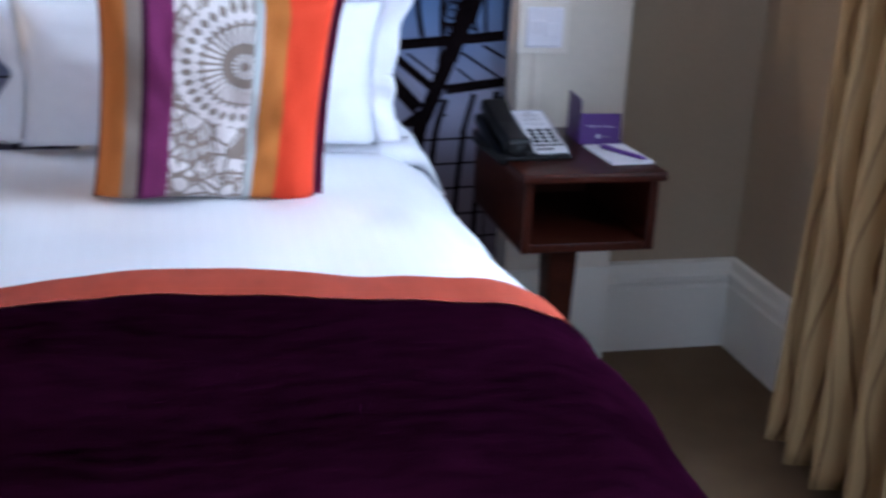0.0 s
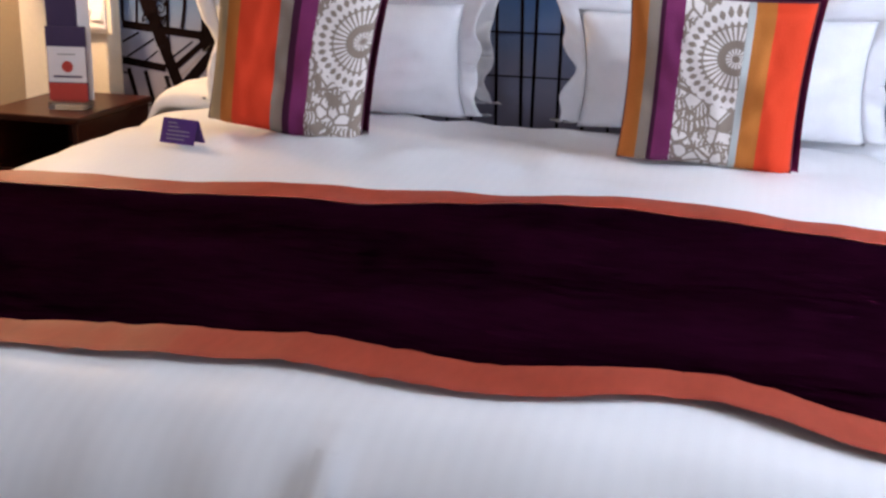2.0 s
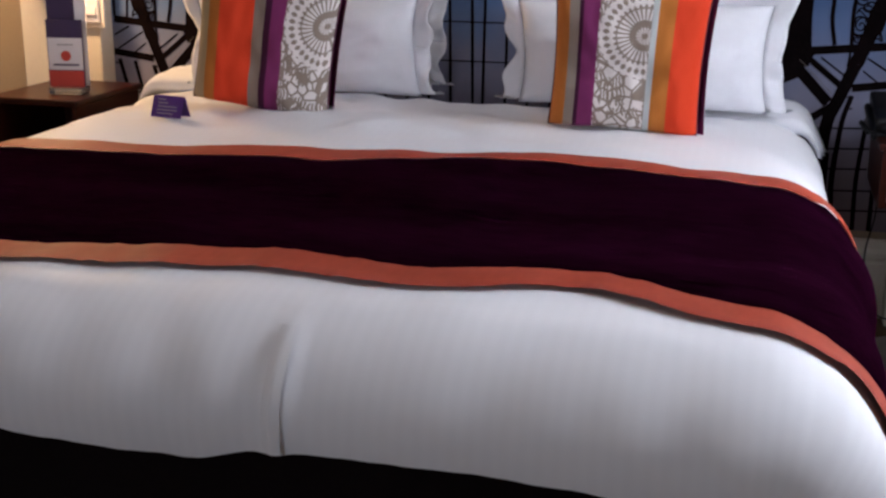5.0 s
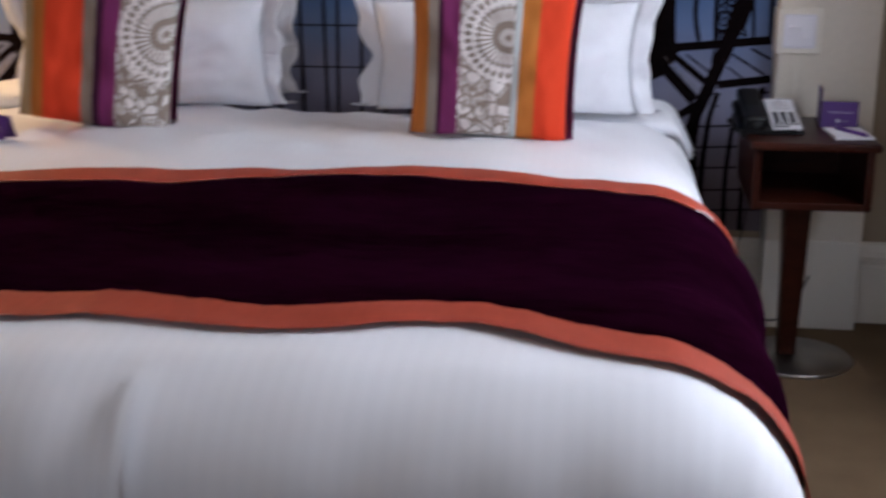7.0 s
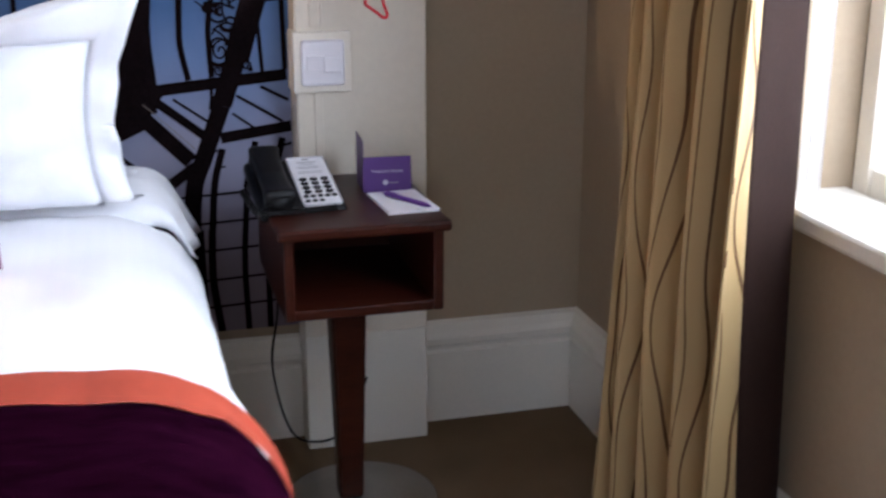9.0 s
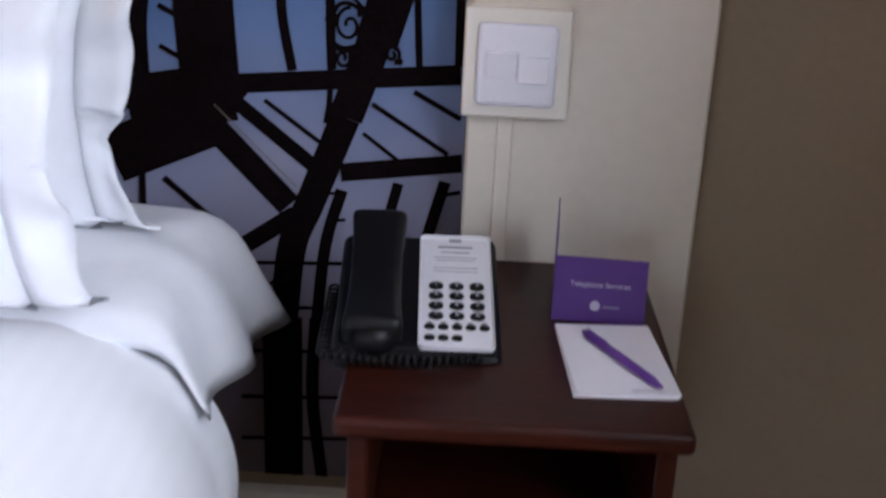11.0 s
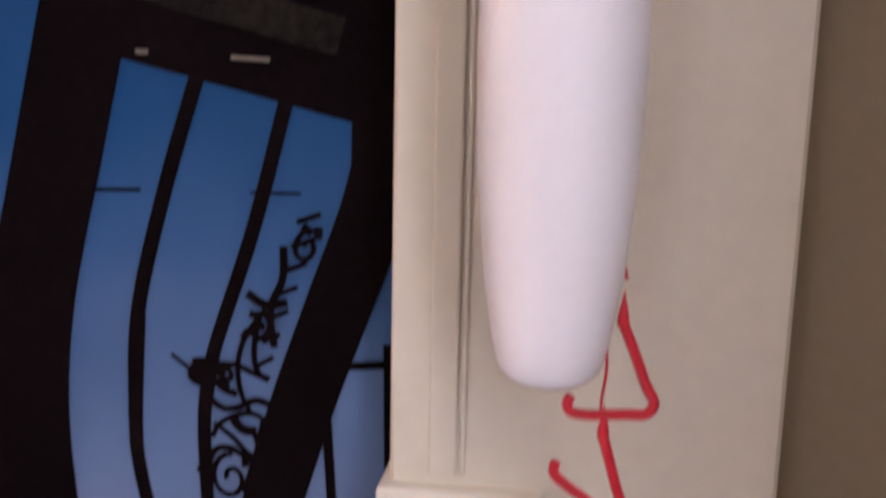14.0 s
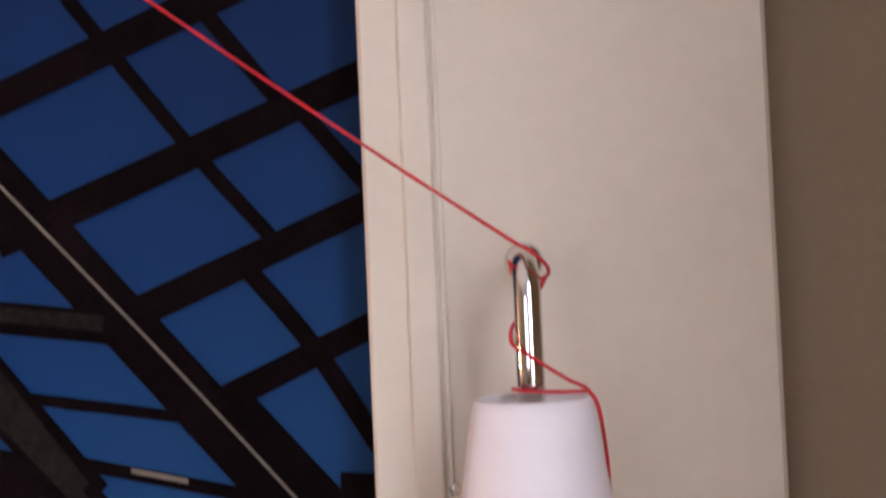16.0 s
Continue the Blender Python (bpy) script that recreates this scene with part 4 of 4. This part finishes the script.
def wall_lamp(at, label, lit=False):
    """Long opal glass shade hung from a chrome elbow arm."""
    l = thing("wall_lamp", at, label, "wall lamp", "bedside wall lamps")
    part("rosette", lathe(((0.0125, 0), (0.0125, 0.004), (0.010, 0.007), (0.0, 0.007)), 28), CHROME, l, smooth=True).matrix_local = pose(0, 0, 0, 90, 0, 0)
    arm = [(0, 0, 0), (0.005, -0.09, 0)] + [(0.005 + 0.004 * math.sin(a * math.pi / 16), -0.09 - 0.022 * math.sin(a * math.pi / 16), -0.022 + 0.022 * math.cos(a * math.pi / 16)) for a in range(1, 9)] + [(0.009, -0.112, -0.06), (0.009, -0.112, -0.125)]
    part("arm", tube(arm, 0.0078, 20), CHROME, l, "chrome elbow arm", smooth=True)
    prof = ((0.0, -0.424), (0.012, -0.4235), (0.023, -0.421), (0.030, -0.414), (0.034, -0.398), (0.040, -0.36), (0.045, -0.30), (0.047, -0.24), (0.0465, -0.20), (0.043, -0.14), (0.036, -0.092), (0.033, -0.078), (0.031, -0.0775), (0.031, -0.082), (0.0, -0.090))
    part("shade", lathe(prof, 48, (0.009, -0.112, 0)), OPAL, l, "tapered white opal glass shade", smooth=True)
    for a in (-80, 30, 165):
        sc = part("screw", lathe(((0.0018, -0.006), (0.0018, 0.005), (0.0038, 0.005), (0.0038, 0.008), (0.0026, 0.009), (0, 0.009)), 18), CHROME, l, smooth=True)
        sc.matrix_local = pose(0.009, -0.112, -0.139 if a == -80 else -0.130) @ pose(0, 0, 0, 0, 0, a) @ pose(0.0375 if a == 30 else 0.0425, 0, 0, 0, 90, 0)
    return l


lamp = wall_lamp((1.037, -0.078, 1.447), "white opal glass wall lamp hanging from a chrome arm, unlit")
lamp_left = wall_lamp((-1.73, -0.078, 1.447), "white opal glass wall lamp glowing warmly beside the bed")
glow_left = bpy.data.lights.new("lamp_light", "POINT")
glow_left.energy, glow_left.color, glow_left.shadow_soft_size = 34, (1.0, 0.62, 0.28), 0.05
new("lamp_light", glow_left).location = (-1.70, -0.30, 1.22)


# emergency cord: red line from above, wound round the lamp arm, with two triangular pulls
cord = thing("pull_cord", (1.064, -0.19, 1.35), "thin red alarm cord with two triangle pulls on the lamp", "pull cord")
W = cord.matrix_world.inverted()


def world_tube(pts, r, name, label="", n=8):
    part(name, tube([W @ Vector(p) for p in smooth_line(pts, n)], r, 8), RED, cord, label, smooth=True)


world_tube([(0.3041, -0.05, 1.985), (0.6011, -0.07, 1.775), (0.8957, -0.105, 1.558), (1.026, -0.17, 1.466), (1.048, -0.195, 1.452), (1.058, -0.19, 1.442), (1.055, -0.178, 1.436), (1.039, -0.178, 1.436), (1.037, -0.19, 1.446)], 0.0011, "cord")
world_tube([(1.056, -0.182, 1.436), (1.047, -0.178, 1.42), (1.037, -0.185, 1.41), (1.037, -0.197, 1.4), (1.047, -0.1995, 1.393), (1.066, -0.198, 1.38), (1.078, -0.19, 1.372), (1.084, -0.185, 1.355), (1.086, -0.155, 1.3), (1.076, -0.135, 1.22), (1.071, -0.15, 1.14), (1.088, -0.182, 1.085)], 0.0011, "cord")
world_tube([(1.078, -0.19, 1.372), (1.061, -0.2, 1.373), (1.043, -0.2, 1.374), (1.036, -0.196, 1.375)], 0.0011, "cord")
world_tube([(1.078, -0.185, 1.05), (1.079, -0.187, 1.03), (1.077, -0.187, 1.012), (1.078, -0.186, 0.996)], 0.0009, "cord")


def pull(points, name):
    """Open moulded triangle with rounded corners."""
    line = [W @ Vector((x + 0.001, -0.185, z - 0.004)) for x, z in points]
    bm = bmesh.new()
    tube(smooth_line(line, 6), 0.0032, 10, bm=bm)
    lathe(((0.0, -0.004), (0.0035, -0.002), (0.0035, 0.003), (0.0015, 0.012), (0.0, 0.02)), 12, tuple(line[0]), bm=bm)
    part(name, bm, RED, cord, "red plastic triangle pull", smooth=True)


pull(((1.086, 1.064), (1.094, 1.045), (1.101, 1.027), (1.1065, 1.016), (1.102, 1.009), (1.09, 1.008), (1.07, 1.006), (1.059, 1.007), (1.056, 1.012), (1.058, 1.017)), "triangle_pull")
pull(((1.078, 0.994), (1.083, 0.977), (1.088, 0.96), (1.0925, 0.947), (1.090, 0.941), (1.083, 0.942), (1.070, 0.952), (1.057, 0.961), (1.050, 0.968), (1.051, 0.975)), "triangle_pull")


# ---- menu holder on the far bedside table ----
menu = thing("menu_holder", (-1.56, -0.34, TOP), "clear acrylic stand holding dark and red printed leaflets", "menu holder", "", 10)
menu.matrix_world = pose(-1.535, -0.34, TOP, 0, 0, 10) @ Matrix.Scale(1.3, 4)
part("base", box(-0.04, 0.04, -0.03, 0.03, 0, 0.016, 0.003), ACRYLIC, menu, "clear acrylic base")
part("back_leaflet", box(-0.045, 0.02, 0.008, 0.012, 0.016, 0.28), NAVY, menu, "dark tall leaflet")
part("inner_leaflet", box(-0.01, 0.046, 0.013, 0.015, 0.016, 0.24), PAPER, menu, "white leaflet")
fl = part("front_leaflet", box(-0.045, 0.042, -0.004, -0.001, 0.016, 0.172), NAVY, menu, "dark red and white leaflet")
part("white_panel", box(-0.043, 0.04, -0.0055, -0.0042, 0.055, 0.13), PAPER, fl)
part("red_panel", box(-0.043, 0.04, -0.0055, -0.0042, 0.016, 0.053), RED_PRINT, fl)
part("emblem", lathe(((0.012, 0), (0.012, 0.001)), 20), RED_PRINT, fl).matrix_local = pose(0, -0.0055, 0.088, 90, 0, 0)
part("print_line", box(-0.032, 0.03, -0.0065, -0.0055, 0.065, 0.069), NAVY, fl)
part("print_line", box(-0.02, 0.018, -0.0065, -0.0055, 0.113, 0.115), PRINT, fl)


# ---- curtains ----
def curtain():
    c = tagged(new("curtain"), "gold curtain with wavy brown lines and dark brown border", "curtain")

    def place(s, b):
        z = 0.03 + b * 2.35
        k = 1 - b
        y = -0.49 - s * (0.46 + 0.05 * k)
        flare = 0.05 * k ** 1.5
        fold = math.sin(s * 2 * math.pi * 4.2 + 0.6 * math.sin(z * 1.3) + 0.4)
        x = 1.512 - flare - (0.045 + 0.035 * k) * fold - 0.03 * noise.noise((s * 3, z * 0.7, 2))
        return x, y - 0.07 * k * (1 - s) ** 2, z + 0.012 * noise.noise((s * 9, 0, 0)) * (b < 0.02)

    part("gold_cloth", sheet(lambda a, b: place(a * 0.86, b), 120, 50, lambda a, b: (a * 1.1, b * 2.35)), CURTAIN, c, smooth=True)
    part("brown_border", sheet(lambda a, b: place(0.86 + a * 0.075, b), 14, 40), CURTAIN_BROWN, c, "dark brown border", smooth=True)
    part("edge_cloth", sheet(lambda a, b: place(0.935 + a * 0.05, b), 8, 40, lambda a, b: (a * 0.05, b * 2.35)), CURTAIN, c, smooth=True)
    for o in c.children:
        m = o.modifiers.new("cloth", "SOLIDIFY")
        m.thickness = 0.004
    n = tagged(new("net_curtain"), "white net curtain gathered at the window's edge", "curtain")
    part("net_cloth", sheet(lambda a, b: (1.562 + 0.008 * math.sin(a * 14), -0.90 - a * 0.05, 0.73 + b * 1.6), 30, 30), NET, n, smooth=True)


curtain()


# loose cables below the bedside table
cable = thing("cable", (0.93, -0.11, 0.0), "thin dark cable running down the pilaster to the floor", "cable")
part("flex", tube([Vector(p) - Vector((0.93, -0.11, 0)) for p in smooth_line([(1.06, -0.089, 0.16), (1.045, -0.10, 0.13), (1.01, -0.1, 0.05), (0.95, -0.11, 0.03), (0.89, -0.10, 0.06), (0.86, -0.07, 0.2), (0.88, -0.05, 0.34), (0.87, -0.05, 0.55)])], 0.0025, 8), BLACK, cable, smooth=True)
